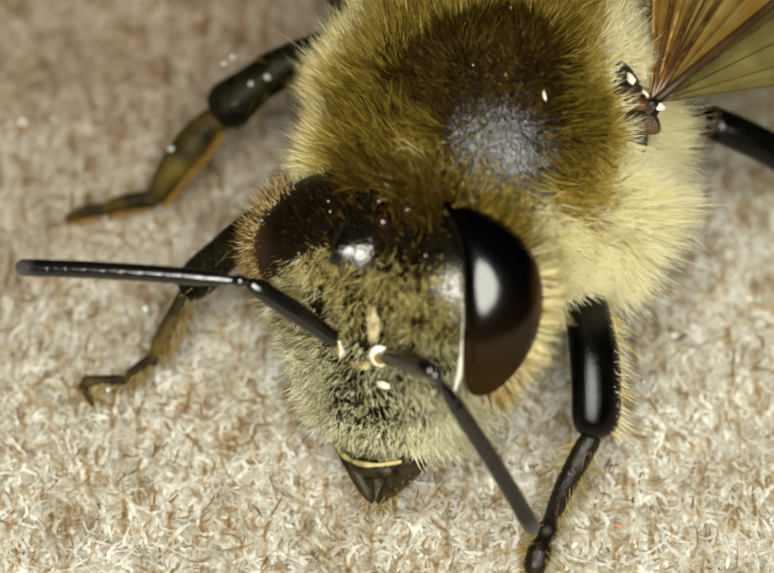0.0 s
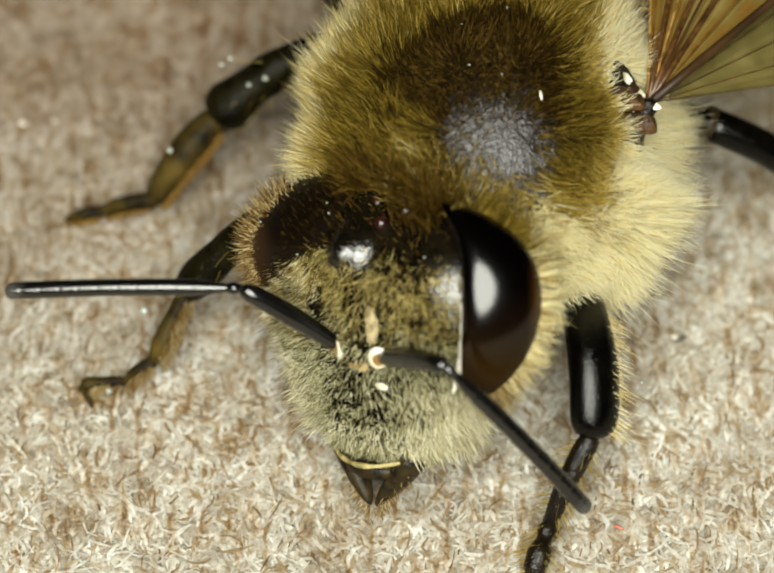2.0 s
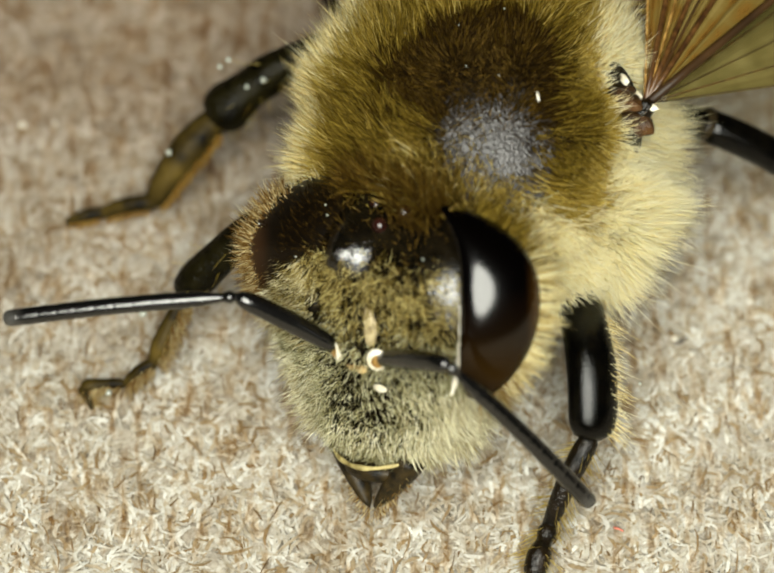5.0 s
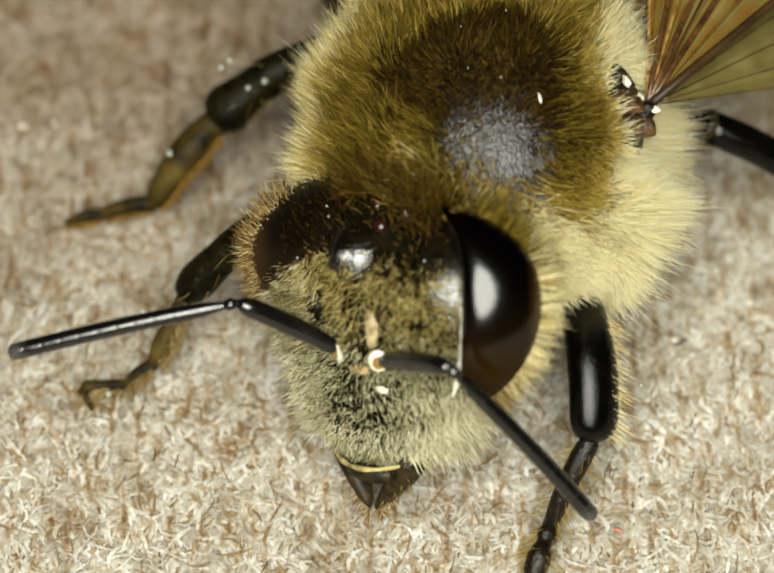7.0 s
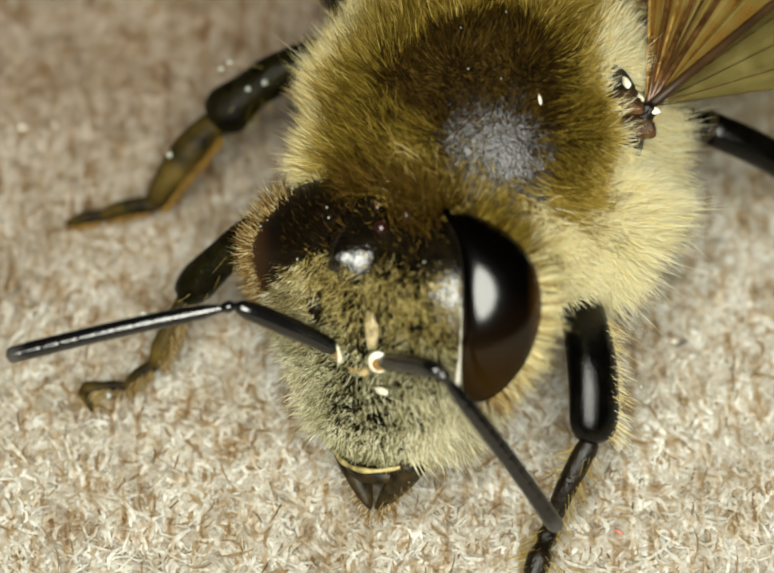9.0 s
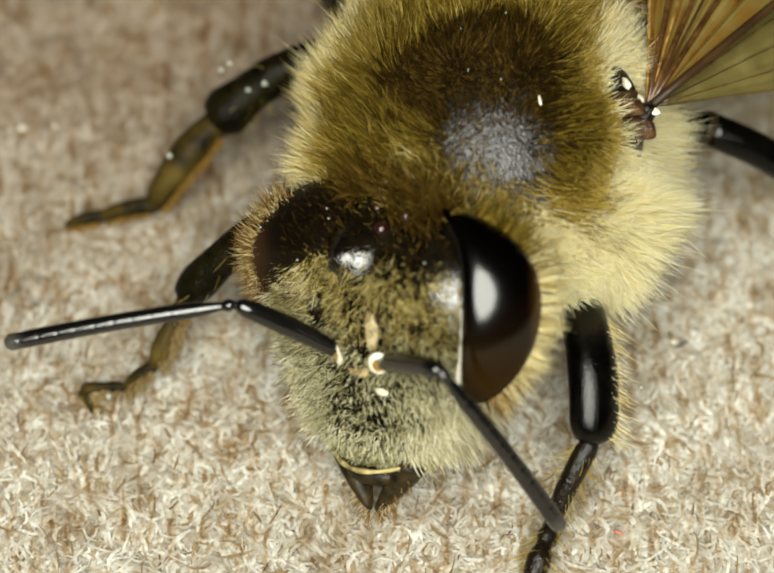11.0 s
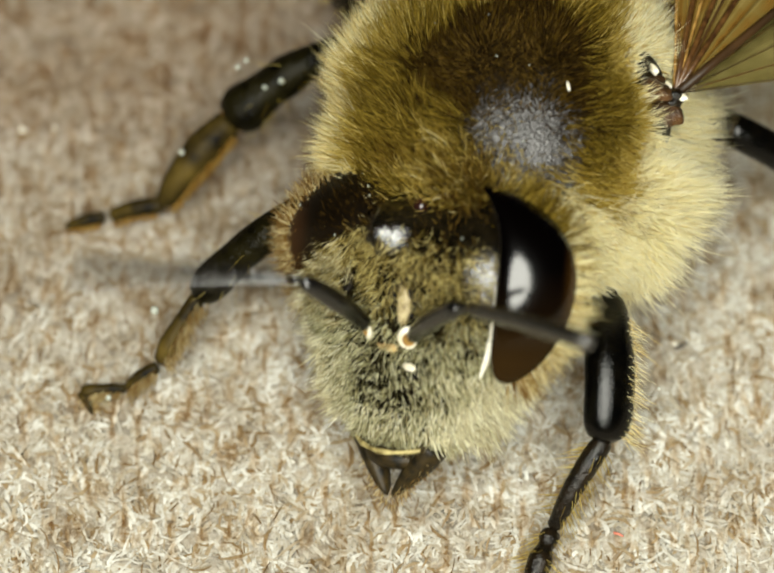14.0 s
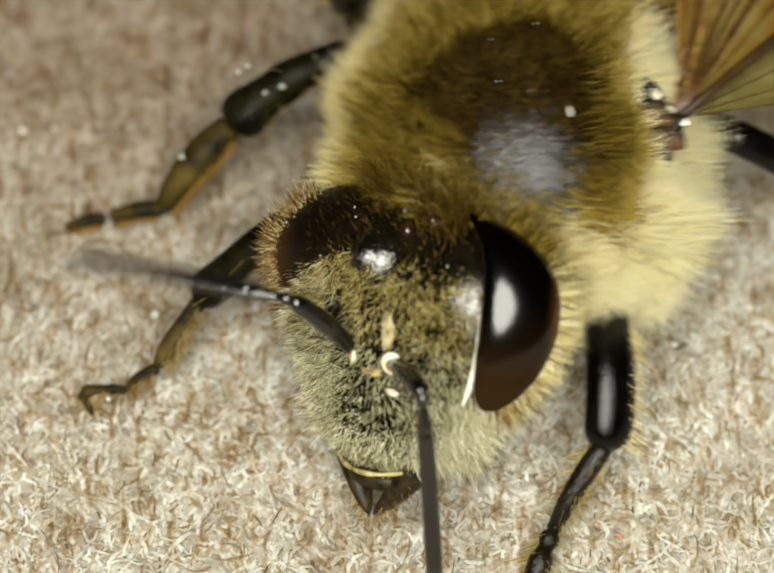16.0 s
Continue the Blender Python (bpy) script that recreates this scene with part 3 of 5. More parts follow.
def build_head():
    rng = np.random.default_rng(11)
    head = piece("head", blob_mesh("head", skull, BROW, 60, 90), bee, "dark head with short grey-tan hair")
    head.matrix_basis = HEAD_AT
    for side in (-1, 1):
        piece("compound_eye", blob_mesh("compound_eye", eye_shape(side), EYE if side > 0 else DIM_EYE, 64, 80), head, "glossy black-brown compound eye" if side > 0 else "dark brown compound eye, dulled to show no glint")
        d = random_directions(11000 if side > 0 else 14000, rng)
        shape = eye_shape(side)
        p, n = shape(d), normals_of(shape, d)
        if side > 0:
            edge = n @ OUTLINE
            keep = (edge < 0.1) & (edge > -0.55) & (n @ ASIDE > 0.02) & (d[:, 1] > -0.97) & (d[:, 1] < 0.9)
            p, n = p[keep], n[keep]
            n = n + 0.3 * OUTLINE - 0.5 * np.minimum(n @ OUTLINE, 0)[:, None] * OUTLINE
        else:
            edge = n @ OUTLINE + rng.normal(0, 0.06, len(p))
            keep = (edge < 0.36) & (edge > -0.5) & (n @ ASIDE < 0.1) & (d[:, 1] < 0.72)
            p, n, edge = p[keep], n[keep], edge[keep]
        count = len(p)
        inner = np.ones(count) if side > 0 else np.clip(0.8 - 1.8 * edge, 0.15, 1)
        swing = np.stack([np.sin(p @ rng.normal(0, 7, 3) + k) for k in range(3)], -1) * 0.22
        top = (n[:, 1] + rng.normal(0, 0.15, count) > 0.5) if side > 0 else np.zeros(count, bool)
        foot = (n[:, 1] + rng.normal(0, 0.15, count) < -0.5) if side > 0 else np.zeros(count, bool)
        for chosen, fur, label in ((~top & ~foot, RIM_FUR if side > 0 else RUST_FUR, "fringe of stiff pale hairs round the eye"), (foot, RUST_FUR, "amber fringe under the eye"), (top, GOLD_FUR, "golden brown fringe over the upper end of the eye")):
            c = int(chosen.sum())
            if c:
                piece("eye_fringe", hairs("eye_fringe", (p - n * 0.02)[chosen], (n + swing + rng.normal(0, 0.14, (count, 3)))[chosen], rng.uniform(0.12, 0.36 if side > 0 else 0.32, c) * inner[chosen], 0.0055, fur, rng=rng), head, label, "stuff")
    d = random_directions(1600, rng)
    d = d[(d[:, 2] > -0.5) & (d[:, 1] > 0.25 + rng.normal(0, 0.1, len(d)))]
    lid = eye_shape(-1)
    p, n = lid(d), normals_of(lid, d)
    piece("eye_hair", hairs("eye_hair", p, n * 0.45 + np.array((-0.2, 0.5, 0.0)) + rng.normal(0, 0.25, (len(d), 3)), rng.uniform(0.04, 0.09, len(d)), 0.0045, EYE_FUR, rng=rng, joints=2), head, "short dark brown hair growing on the eye", "stuff")
    d = random_directions(5000, rng)
    d = d[(d[:, 2] > -0.2) & (d[:, 0] > 0.2 + rng.normal(0, 0.08, len(d)))]
    p, n = lid(d), normals_of(lid, d)
    piece("eye_margin_hair", hairs("eye_margin_hair", p, n * 0.3 + np.array((-0.6, 0.35, 0.1)) + rng.normal(0, 0.2, (len(d), 3)), rng.uniform(0.05, 0.1, len(d)), 0.004, EYE_FUR, rng=rng, joints=2), head, "brown hair along the eye's inner margin", "stuff")
    d = random_directions(900, rng)
    d = d[(d[:, 0] < -0.1) & (d[:, 2] > -0.5) & (d[:, 2] < 0.3) & (d[:, 1] > -0.3)]
    p, n = lid(d), normals_of(lid, d)
    piece("loose_hair", hairs("loose_hair", p, n + rng.normal(0, 0.3, (len(d), 3)), rng.uniform(0.22, 0.45, len(d)), 0.0035, CHEEK_FUR, rng=rng, wave=0.3), head, "a few long pale loose hairs", "stuff")
    # face
    def coat(name, count, where, comb, low, high, mat, label, scatter=0.25, thick=0.006):
        d = random_directions(count, rng)
        d = d[where(d, skull(d))]
        p, n = skull(d), normals_of(skull, d)
        swirl = np.stack([np.sin(p @ rng.normal(0, 6, 3) + k) for k in range(3)], -1) * 0.3
        way = n * 0.5 + comb(p) + swirl + rng.normal(0, scatter, (len(d), 3))
        return piece(name, hairs(name, p, way, rng.uniform(low, high, len(d)), thick, mat, rng=rng, joints=2), head, label, "stuff")

    def bare(p):
        """Where the black face plate shows: the clypeus and two glint spots of the brow."""
        t = np.exp(-(p[:, 0] / 0.52) ** 4 - ((p[:, 1] + 1.08) / 0.46) ** 4)
        t = np.maximum(t, 1.0 * np.exp(-((p[:, 0] - 1.05) / 0.2) ** 2 - ((p[:, 1] - 0.42) / 0.25) ** 2))
        t = np.maximum(t, 1.25 * np.exp(-((p[:, 0] - 0.55) / 0.5) ** 4 - ((p[:, 1] - 0.9) / 0.29) ** 2))
        t = np.maximum(t, 1.5 * np.exp(-((p[:, 0] + 0.65) / 0.075) ** 2 - ((p[:, 1] - 0.1) / 0.27) ** 2))
        fold = np.minimum(np.abs(p[:, 0] + 0.25 - 0.62 * (p[:, 1] + 0.5)), np.abs(p[:, 0] - 0.4 + 0.5 * (p[:, 1] + 0.6)))
        t = np.maximum(t, 1.1 * np.exp(-(fold / 0.06) ** 2 - ((p[:, 1] + 0.8) / 0.36) ** 4))
        return np.maximum(t, 0.8 * np.exp(-((p[:, 0] + 0.22) / 0.24) ** 2 - ((p[:, 1] - 0.77) / 0.24) ** 2))

    def out(p):
        return np.stack((p[:, 0] * 0.45, -0.6 - 0.1 * p[:, 1], 0 * p[:, 0]), -1)
    coat("face_hair", 95000, lambda d, p: (d[:, 2] > 0.1) & (0.7 + 0.35 * np.sin(p @ (9.0, 5.0, 2.0)) * np.sin(p @ (-5.0, 11.0, 1.0)) + 0.35 * np.sin(p @ (26.0, -17.0, 3.0)) * np.sin(p @ (13.0, 23.0, 3.0)) > rng.random(len(d))) & (p[:, 1] + rng.normal(0, 0.15, len(d)) < -0.15) & (rng.random(len(d)) > 0.5 * bare(p)), out, 0.06, 0.14, FACE_FUR, "short grey-tan hair over the face", 0.42, 0.0038)
    coat("forehead_hair", 75000, lambda d, p: (d[:, 2] > 0.1) & (0.7 + 0.35 * np.sin(p @ (9.0, 5.0, 2.0)) * np.sin(p @ (-5.0, 11.0, 1.0)) + 0.35 * np.sin(p @ (26.0, -17.0, 3.0)) * np.sin(p @ (13.0, 23.0, 3.0)) > rng.random(len(d))) & (p[:, 1] + rng.normal(0, 0.15, len(d)) > -0.15) & (p[:, 1] + rng.normal(0, 0.08, len(d)) < np.where(p[:, 0] < -0.4, 0.58, 0.68)) & (rng.random(len(d)) > 0.72 * bare(p)), out, 0.06, 0.15, FOREHEAD_FUR, "short tan-brown hair over the forehead", 0.42, 0.0038)
    coat("clypeus_side_hair", 24000, lambda d, p: (d[:, 2] > 0.1) & (np.abs(p[:, 0] + 0.05) > 0.5 + rng.normal(0, 0.07, len(d))) & (p[:, 1] < -0.62) & (p[:, 1] > -1.5) & (rng.random(len(d)) > 0.8 * bare(p)), out, 0.1, 0.22, CHEEK_FUR, "cream hair at the sides of the face plate", 0.3, 0.0042)
    coat("temple_hair", 42000, lambda d, p: (d[:, 2] > 0.0) & (p[:, 0] < -0.7) & (p[:, 1] > -0.45) & (p[:, 1] + rng.normal(0, 0.06, len(d)) < 0.42) & (0.55 + 0.45 * np.sin(p @ (21.0, 17.0, 2.0)) > rng.random(len(d))), lambda p: np.stack((-0.6 + 0 * p[:, 0], -0.45 + 0 * p[:, 0], 0.25 + 0 * p[:, 0]), -1), 0.1, 0.2, TEMPLE_FUR, "cream tuft of hair beside the eye", 0.2, 0.0042)
    coat("brow_hair", 30000, lambda d, p: (d[:, 2] > -0.2) & (p[:, 1] > 0.55) & (p[:, 1] < 1.1) & (p[:, 0] < 0.8) & (rng.random(len(d)) < 0.34 - np.where(p[:, 0] > 0.02, 0.12, 0.34) * bare(p)), lambda p: np.array((0.0, 0.5, 0.3)), 0.06, 0.16, BROWN_FUR, "dark brown hair on the brow", 0.3, 0.0035)
    coat("cheek_hair", 20000, lambda d, p: (p[:, 1] < 0.0) & (p[:, 1] > -1.45) & (np.abs(d[:, 2]) < 0.5) & ((p[:, 0] < 0.8) | (p[:, 1] < -0.55)), lambda p: np.stack((p[:, 0] * 0.5, -0.5 + 0 * p[:, 0], 0 * p[:, 0]), -1), 0.16, 0.38, CHEEK_FUR, "pale hair along the cheeks", 0.15)
    coat("lip_hair", 13000, lambda d, p: (d[:, 2] > 0) & (p[:, 1] < -1.15) & (p[:, 1] > -1.52), out, 0.07, 0.14, CHEEK_FUR, "pale hair above the lip", 0.2)
    coat("crown_hair", 40000, lambda d, p: ((p[:, 1] > 0.95) & (d[:, 2] < 0.3) & (p[:, 0] > -0.75) & (p[:, 0] < 0.45)) | ((p[:, 1] > 0.95) & (d[:, 2] < 0.6) & (np.abs(p[:, 0] - 0.3) < 0.34) & (rng.random(len(d)) < 0.4)), lambda p: np.array((0.0, 0.5, 0.4)), 0.3, 0.6, CROWN_FUR, "long brown tuft on the crown", 0.3, 0.0042)
    # ocelli, sockets, mouth
    for x, y, z in ((-0.02, 0.98, 0.37), (-0.24, 1.1, 0.14), (0.18, 1.11, 0.2)):
        dot = Matrix.Translation((x * MM, y * MM, z * MM))
        o = piece("ocellus", blob_mesh("ocellus", lambda d: d * 0.09, OCELLUS, 18, 24), head, "small domed simple eye")
        o.matrix_basis = dot
    turn = np.linspace(0, 2 * math.pi, 33)
    for x in (-0.28, 0.28):
        ring = np.stack((0.085 * np.cos(turn), 0.1 * np.sin(turn), 0.02 * np.sin(turn)), -1)
        thick = (0.03 if x > 0 else 0.022) + 0.014 * np.cos(turn - (2.6 if x > 0 else 5.0))
        o = piece("antenna_socket", tube_mesh("antenna_socket", ring, thick, CREAM, 10), head, "pale ring-shaped antenna socket")
        o.matrix_basis = Matrix.Translation((x * MM, -0.34 * MM, 0.83 * MM)) @ pose(0, 0, 0, 0, 25 if x > 0 else -35, 0)
        piece("membrane", blob_mesh("membrane", lambda d: d * (0.08, 0.09, 0.06), AMBER, 14, 20), o, "amber skin at the foot of the feeler")
    for name, x, y, z, size, label in (("frontal_ridge", 0.1, -0.04, 0.765, (0.12, 0.22, 0.05), "ridge down the middle of the face, coloured as lit"),
                                       ("subantennal_plate", -0.04, -0.51, 0.8, (0.17, 0.08, 0.03), "amber skin between the feelers"),
                                       ("face_plate_spot", 0.33, -0.64, 0.86, (0.085, 0.04, 0.03), "small polished pale plate below the feeler")):
        o = piece(name, blob_mesh(name, lambda d: d * size * (1 + 0.13 * np.sin(d @ (7.0, 9.0, 3.0)) * np.sin(d @ (5.0, -11.0, 2.0)))[:, None], {"frontal_ridge": RIDGE, "subantennal_plate": SKIN}.get(name, CREAM), 16, 20), head, label)
        o.matrix_basis = Matrix.Translation((x * MM, y * MM, z * MM))
    s = np.linspace(-1, 1, 28)
    rim = np.stack((1.16 - 0.07 * (s - 0.3) ** 2, -0.14 + 0.52 * s, 0.54 - 0.02 * s), -1)
    piece("eye_rim", tube_mesh("eye_rim", rim, 0.036 * np.sqrt(1.02 - s ** 2) * (1 - 0.35 * s) * (1 + 0.15 * np.sin(17 * s)), PEARL, 10), head, "pale polished rim beside the eye")
    s = np.linspace(-1, 1, 24)
    lip = np.stack((s * 0.56 - 0.12, -1.69 + 0.1 * s * s, 0.74 - 0.3 * s * s), -1)
    piece("clypeus_edge", tube_mesh("clypeus_edge", lip, 0.027 * (1.05 - s ** 4) * (1 + 0.2 * np.sin(11 * s)), YELLOW, 10), head, "pale yellow lower edge of the face plate")
    s = np.linspace(-1, 1, 16)
    piece("labrum", tube_mesh("labrum", np.stack((s * 0.4 - 0.12, np.full(16, -1.8), 0.5 - 0.15 * s * s), -1), 0.16 * np.sqrt(1.03 - s ** 2), JAW, 12, 0.8), head, "dark brown upper lip")
    for side in (-1, 1):
        t = np.linspace(0, 1, 18)
        path = np.stack((side * (0.46 - 0.43 * t) - 0.08, -1.6 - 0.65 * t ** 0.9, 0.36 + 0.14 * t), -1)
        piece("mandible", tube_mesh("mandible", path, (0.2 - 0.14 * t ** 1.5) * np.sqrt(1.01 - t ** 8), JAW, 14, 0.8), head, "glossy dark brown jaw")
        k = rng.integers(2, 18, 240)
        way = np.stack((side * rng.uniform(-0.2, 0.8, 240), rng.uniform(-1, -0.2, 240), rng.normal(0.2, 0.4, 240)), -1)
        piece("jaw_fringe", hairs("jaw_fringe", path[k] + way * 0.1, way, rng.uniform(0.05, 0.12, 240), 0.004, RUST_FUR, rng=rng, joints=2), head, "short golden bristles along the jaw", "stuff")
    return head


def scutum(d):
    """The thorax: a squat egg; y runs from front to back."""
    x, y, z = d[:, 0], d[:, 1], d[:, 2]
    return np.stack((x * 1.72, y * 1.9, np.where(z > 0, z * 1.6, z * 1.55)), -1)


TEGULA = np.array((1.5, 0.5, 0.75))


def build_thorax():
    rng = np.random.default_rng(21)
    thorax = piece("thorax", blob_mesh("thorax", scutum, SCUTUM, 48, 72), bee, "dark thorax under dense fur")
    thorax.matrix_basis = THORAX_AT
    d = random_directions(185000, rng)
    p = scutum(d)
    disc = np.clip((1.0 - np.hypot(d[:, 0] / 0.86, (d[:, 1] + 0.16) / 0.67)) / 0.5 - 5 * np.clip(-d[:, 0] - 0.2, 0, 1) * np.clip(d[:, 1] + 0.15, 0, 1) + 0.2 * np.sin(7 * d[:, 0] + 1) * np.sin(6 * d[:, 1] + 1) + 0.1 * np.sin(15 * d[:, 0] + 9 * d[:, 1]), 0, 1) * (d[:, 2] > 0)
    bald = np.exp(-np.abs((d[:, 0] - 0.34) / 0.36) ** 2.4 - np.abs((d[:, 1] + 0.52) / 0.21) ** 2.4) * (d[:, 2] > 0)
    root = np.linalg.norm(p - TEGULA, axis=1)
    keep = (rng.random(len(d)) > 0.97 * bald) & (root > 0.55) & (d[:, 2] > -0.7)
    d, disc, p, root, bald = d[keep], disc[keep], p[keep], root[keep], bald[keep]
    lock = locks(d, d[rng.choice(len(d), 2400, replace=False)])
    n = normals_of(scutum, d)
    n += np.array((0.3, -0.3, -0.9)) * np.exp(-(root / 0.8) ** 2)[:, None]
    side = np.clip((d[:, 2] - 0.05 - (0.45 + 0.65 * np.clip((d[:, 1] + 0.1) / 0.3, 0, 1)) * np.clip(d[:, 0] - 0.1, 0, 1) - (0.24 + 0.2 * np.clip(5 * d[:, 1] + 1.5, 0, 1)) * np.clip(-d[:, 0] - 0.2, 0, 1)) / 0.6, 0, 1)
    luck = rng.random(len(d))
    dark = luck < np.maximum(disc * 1.1, 0.85 * np.exp(-((d[:, 0] + 0.38) / 0.4) ** 2 - ((d[:, 1] + 0.43) / 0.33) ** 2) * (d[:, 2] > 0))
    tone = side + rng.normal(0, 0.1, len(d)) + rng.normal(0, 0.12, 2400)[lock]
    collar = (d[:, 1] < -0.66) & (d[:, 2] > 0.1)
    tone = tone + 0.14 * np.clip(-4 * d[:, 0], 0, 1) * np.clip(-5 * d[:, 1], 0, 1) * (d[:, 2] > 0)
    tone = np.where(collar, np.where(d[:, 0] > 0.35, tone, 0.78 + rng.normal(0, 0.2, len(d))), tone)
    tone = tone + 0.55 * np.exp(-((d[:, 0] - 0.74) / 0.2) ** 2 - ((d[:, 1] + 0.42) / 0.25) ** 2) * (d[:, 2] > 0)
    tone = tone + 0.5 * np.exp(-((d[:, 0] - 0.58) / 0.22) ** 2 - ((d[:, 1] + 0.15) / 0.28) ** 2) * (d[:, 2] > 0)
    tone = tone + 0.5 * np.exp(-((d[:, 0] + 0.62) / 0.3) ** 2 - ((d[:, 1] + 0.68) / 0.25) ** 2)
    dark |= collar & (d[:, 0] < 0.2) & (luck > 0.74)
    core = dark & (luck < 0.85 * np.exp(-(d[:, 0] / 0.55) ** 2 - ((d[:, 1] + 0.2) / 0.42) ** 2))
    dark &= ~core
    gold = ~dark & ~core & (tone > 0.8)
    mid = ~dark & ~core & ~gold & (tone > 0.36)
    pale = ~dark & ~core & ~gold & ~mid
    white = pale & (d[:, 0] + rng.normal(0, 0.1, len(d)) > 0.62)
    pale &= ~white
    clump = np.stack([np.sin(p @ rng.normal(0, 4, 3) + k) for k in range(3)], -1) * 0.32
    spread = rng.normal(0, 0.12, (len(d), 3)) + clump * np.where(d[:, 1] < -0.6, 0.25, 1.0)[:, None] + np.array((0, 0.25, 0.5)) * (d[:, 1] < -0.66)[:, None]
    short = np.clip(root / 1.1, 0.35, 1) * (1 - 0.5 * np.clip(bald * 2.5, 0, 1))
    way = n + spread + np.array((0.1, 0.55, 0.25)) * np.clip(-1.6 * d[:, 0] - 0.3, 0, 1)[:, None]
    way /= np.linalg.norm(way, axis=1)[:, None]
    way = gathered(p, way, lock, 2400, 0.45, rng.uniform(0.22, 0.55, 2400)[lock])
    short = short * np.where(d[:, 1] < -0.75, 0.75, 1.0) * np.where((d[:, 0] < -0.45) & (d[:, 2] < 0.3), np.where(d[:, 1] < -0.1, 0.85, 1.05), 1.0) * np.where((d[:, 0] > 0.15) & (d[:, 1] < -0.35) & (d[:, 2] < 0.15), 0.62, 1.0) * (1 - 0.4 * np.clip((d[:, 2] + 0.05) / 0.2, 0, 1) * (d[:, 0] > 0.3) * (d[:, 1] > 0.25))
    for name, sel, mat, low, high, joints, label in (
            ("disc_hair", dark, DISC_FUR, 0.14, 0.28, 2, "short dark brown hair on the back"),
            ("core_hair", core, BROWN_FUR, 0.12, 0.24, 2, "short blackish hair in the middle of the back"),
            ("golden_fur", gold, GOLD_FUR, 0.25, 0.5, 2, "golden brown fur round the back"),
            ("tan_fur", mid, TAN_FUR, 0.32, 0.58, 2, "dense tan fur"),
            ("pale_fur", pale, PALE_FUR, 0.4, 0.7, 3, "long pale yellow fur on the flanks"),
            ("white_fur", white, WHITE_FUR, 0.45, 0.88, 3, "cream-white fur below the wing")):
        c = int(sel.sum())
        piece(name, hairs(name, p[sel], way[sel], rng.uniform(low, high, c) * short[sel], 0.0056 if mat in (PALE_FUR, WHITE_FUR) else 0.0048, mat, bend=(0, -0.05, 0.28) if mat == WHITE_FUR else (0, 0, -0.06), rng=rng, joints=joints), thorax, label, "stuff")
    flake = piece("dust_flake", blob_mesh("dust_flake", lambda d: d * (0.014, 0.055, 0.01) * (1 + 0.2 * np.sin(d @ (5.0, 3.0, 7.0)))[:, None], PEARL, 12, 16), thorax, "pale flake of dust caught on the back")
    flake.matrix_basis = Matrix.Translation(Vector((0.74, -0.42, 1.56)) * MM) @ pose(0, 0, 0, 20, 10, 38)
    return thorax


def build_abdomen():
    rng = np.random.default_rng(31)

    def shape(d):
        y = d[:, 1]
        w = 1.0 - 0.25 * np.clip(y, 0, 1) ** 2
        step = 0.04 * ((y * 3.1) % 1.0)
        return np.stack((d[:, 0] * (1.75 * w + step), y * 3.4, d[:, 2] * (1.6 * w + step)), -1)
    abdomen = piece("abdomen", blob_mesh("abdomen", shape, BROWN, 70, 60), bee, "brown banded abdomen")
    abdomen.matrix_basis = Matrix.Translation(Vector((2.85, 5.9, 2.15)) * MM) @ pose(0, 0, 0, -6, 0, -23)
    d = random_directions(6000, rng)
    p, n = shape(d), normals_of(shape, d)
    piece("abdomen_hair", hairs("abdomen_hair", p, n + np.array((0, 0.8, 0)), rng.uniform(0.15, 0.35, len(d)), 0.008, TAN_FUR, rng=rng, joints=2), abdomen, "tan hair bands", "stuff")
    return abdomen


def build_wing(name, root, tip_ways, spans, label):
    """A wing: a thin membrane fanning from its root between stiff veins."""
    ways, spans = np.array(tip_ways, float), np.array(spans, float)
    ways /= np.linalg.norm(ways, axis=1)[:, None]
    cols, rows = 90, 24
    f = np.linspace(0, len(ways) - 1, cols)
    fan = np.stack([np.interp(f, np.arange(len(ways)), ways[:, k]) for k in range(3)], -1)
    fan /= np.linalg.norm(fan, axis=1)[:, None]
    reach = np.interp(f, np.arange(len(ways)), spans)
    s = np.linspace(0.04, 1, rows)
    top = fan[:, None] * (reach[:, None] * s[None])[..., None]
    top[..., 2] += (0.09 * np.sin(f * 2 * math.pi) + 0.05 * np.sin(f * 5 * math.pi + 1))[:, None] * s[None] * (0.15 if name == "hindwing" else 1.0)
    low = top - (0, 0, 0.012)
    verts = np.concatenate((top.reshape(-1, 3), low.reshape(-1, 3)))
    i, j = np.meshgrid(np.arange(cols - 1), np.arange(rows - 1), indexing="ij")
    q = np.stack((i * rows + j, (i + 1) * rows + j, (i + 1) * rows + j + 1, i * rows + j + 1), -1).reshape(-1, 4)
    wing = piece(name, array_mesh(name, verts, np.concatenate((q, q[:, ::-1] + cols * rows)), SMOKY if name == "hindwing" else MEMBRANE), bee, label)
    wing.matrix_basis = Matrix.Translation(Vector(root) * MM)
    for k, (w, r) in enumerate(zip(ways, spans)):
        t = np.linspace(0, 1, 14)
        c = w * (r * t)[:, None] + np.array((0, 0, 0.015))
        thick = 0.4 * 0.016 if name == "hindwing" else (0.048 if name == "forewing" else 0.007) if k == 0 else 0.016 + 0.016 * (k % 2)
        piece("vein", tube_mesh("vein", c, thick * (1.15 - 0.75 * t), UMBER if k in (0, 2) else BROWN if k % 2 else AMBER, 8, 1.0), wing, "amber brown wing vein")
    return wing


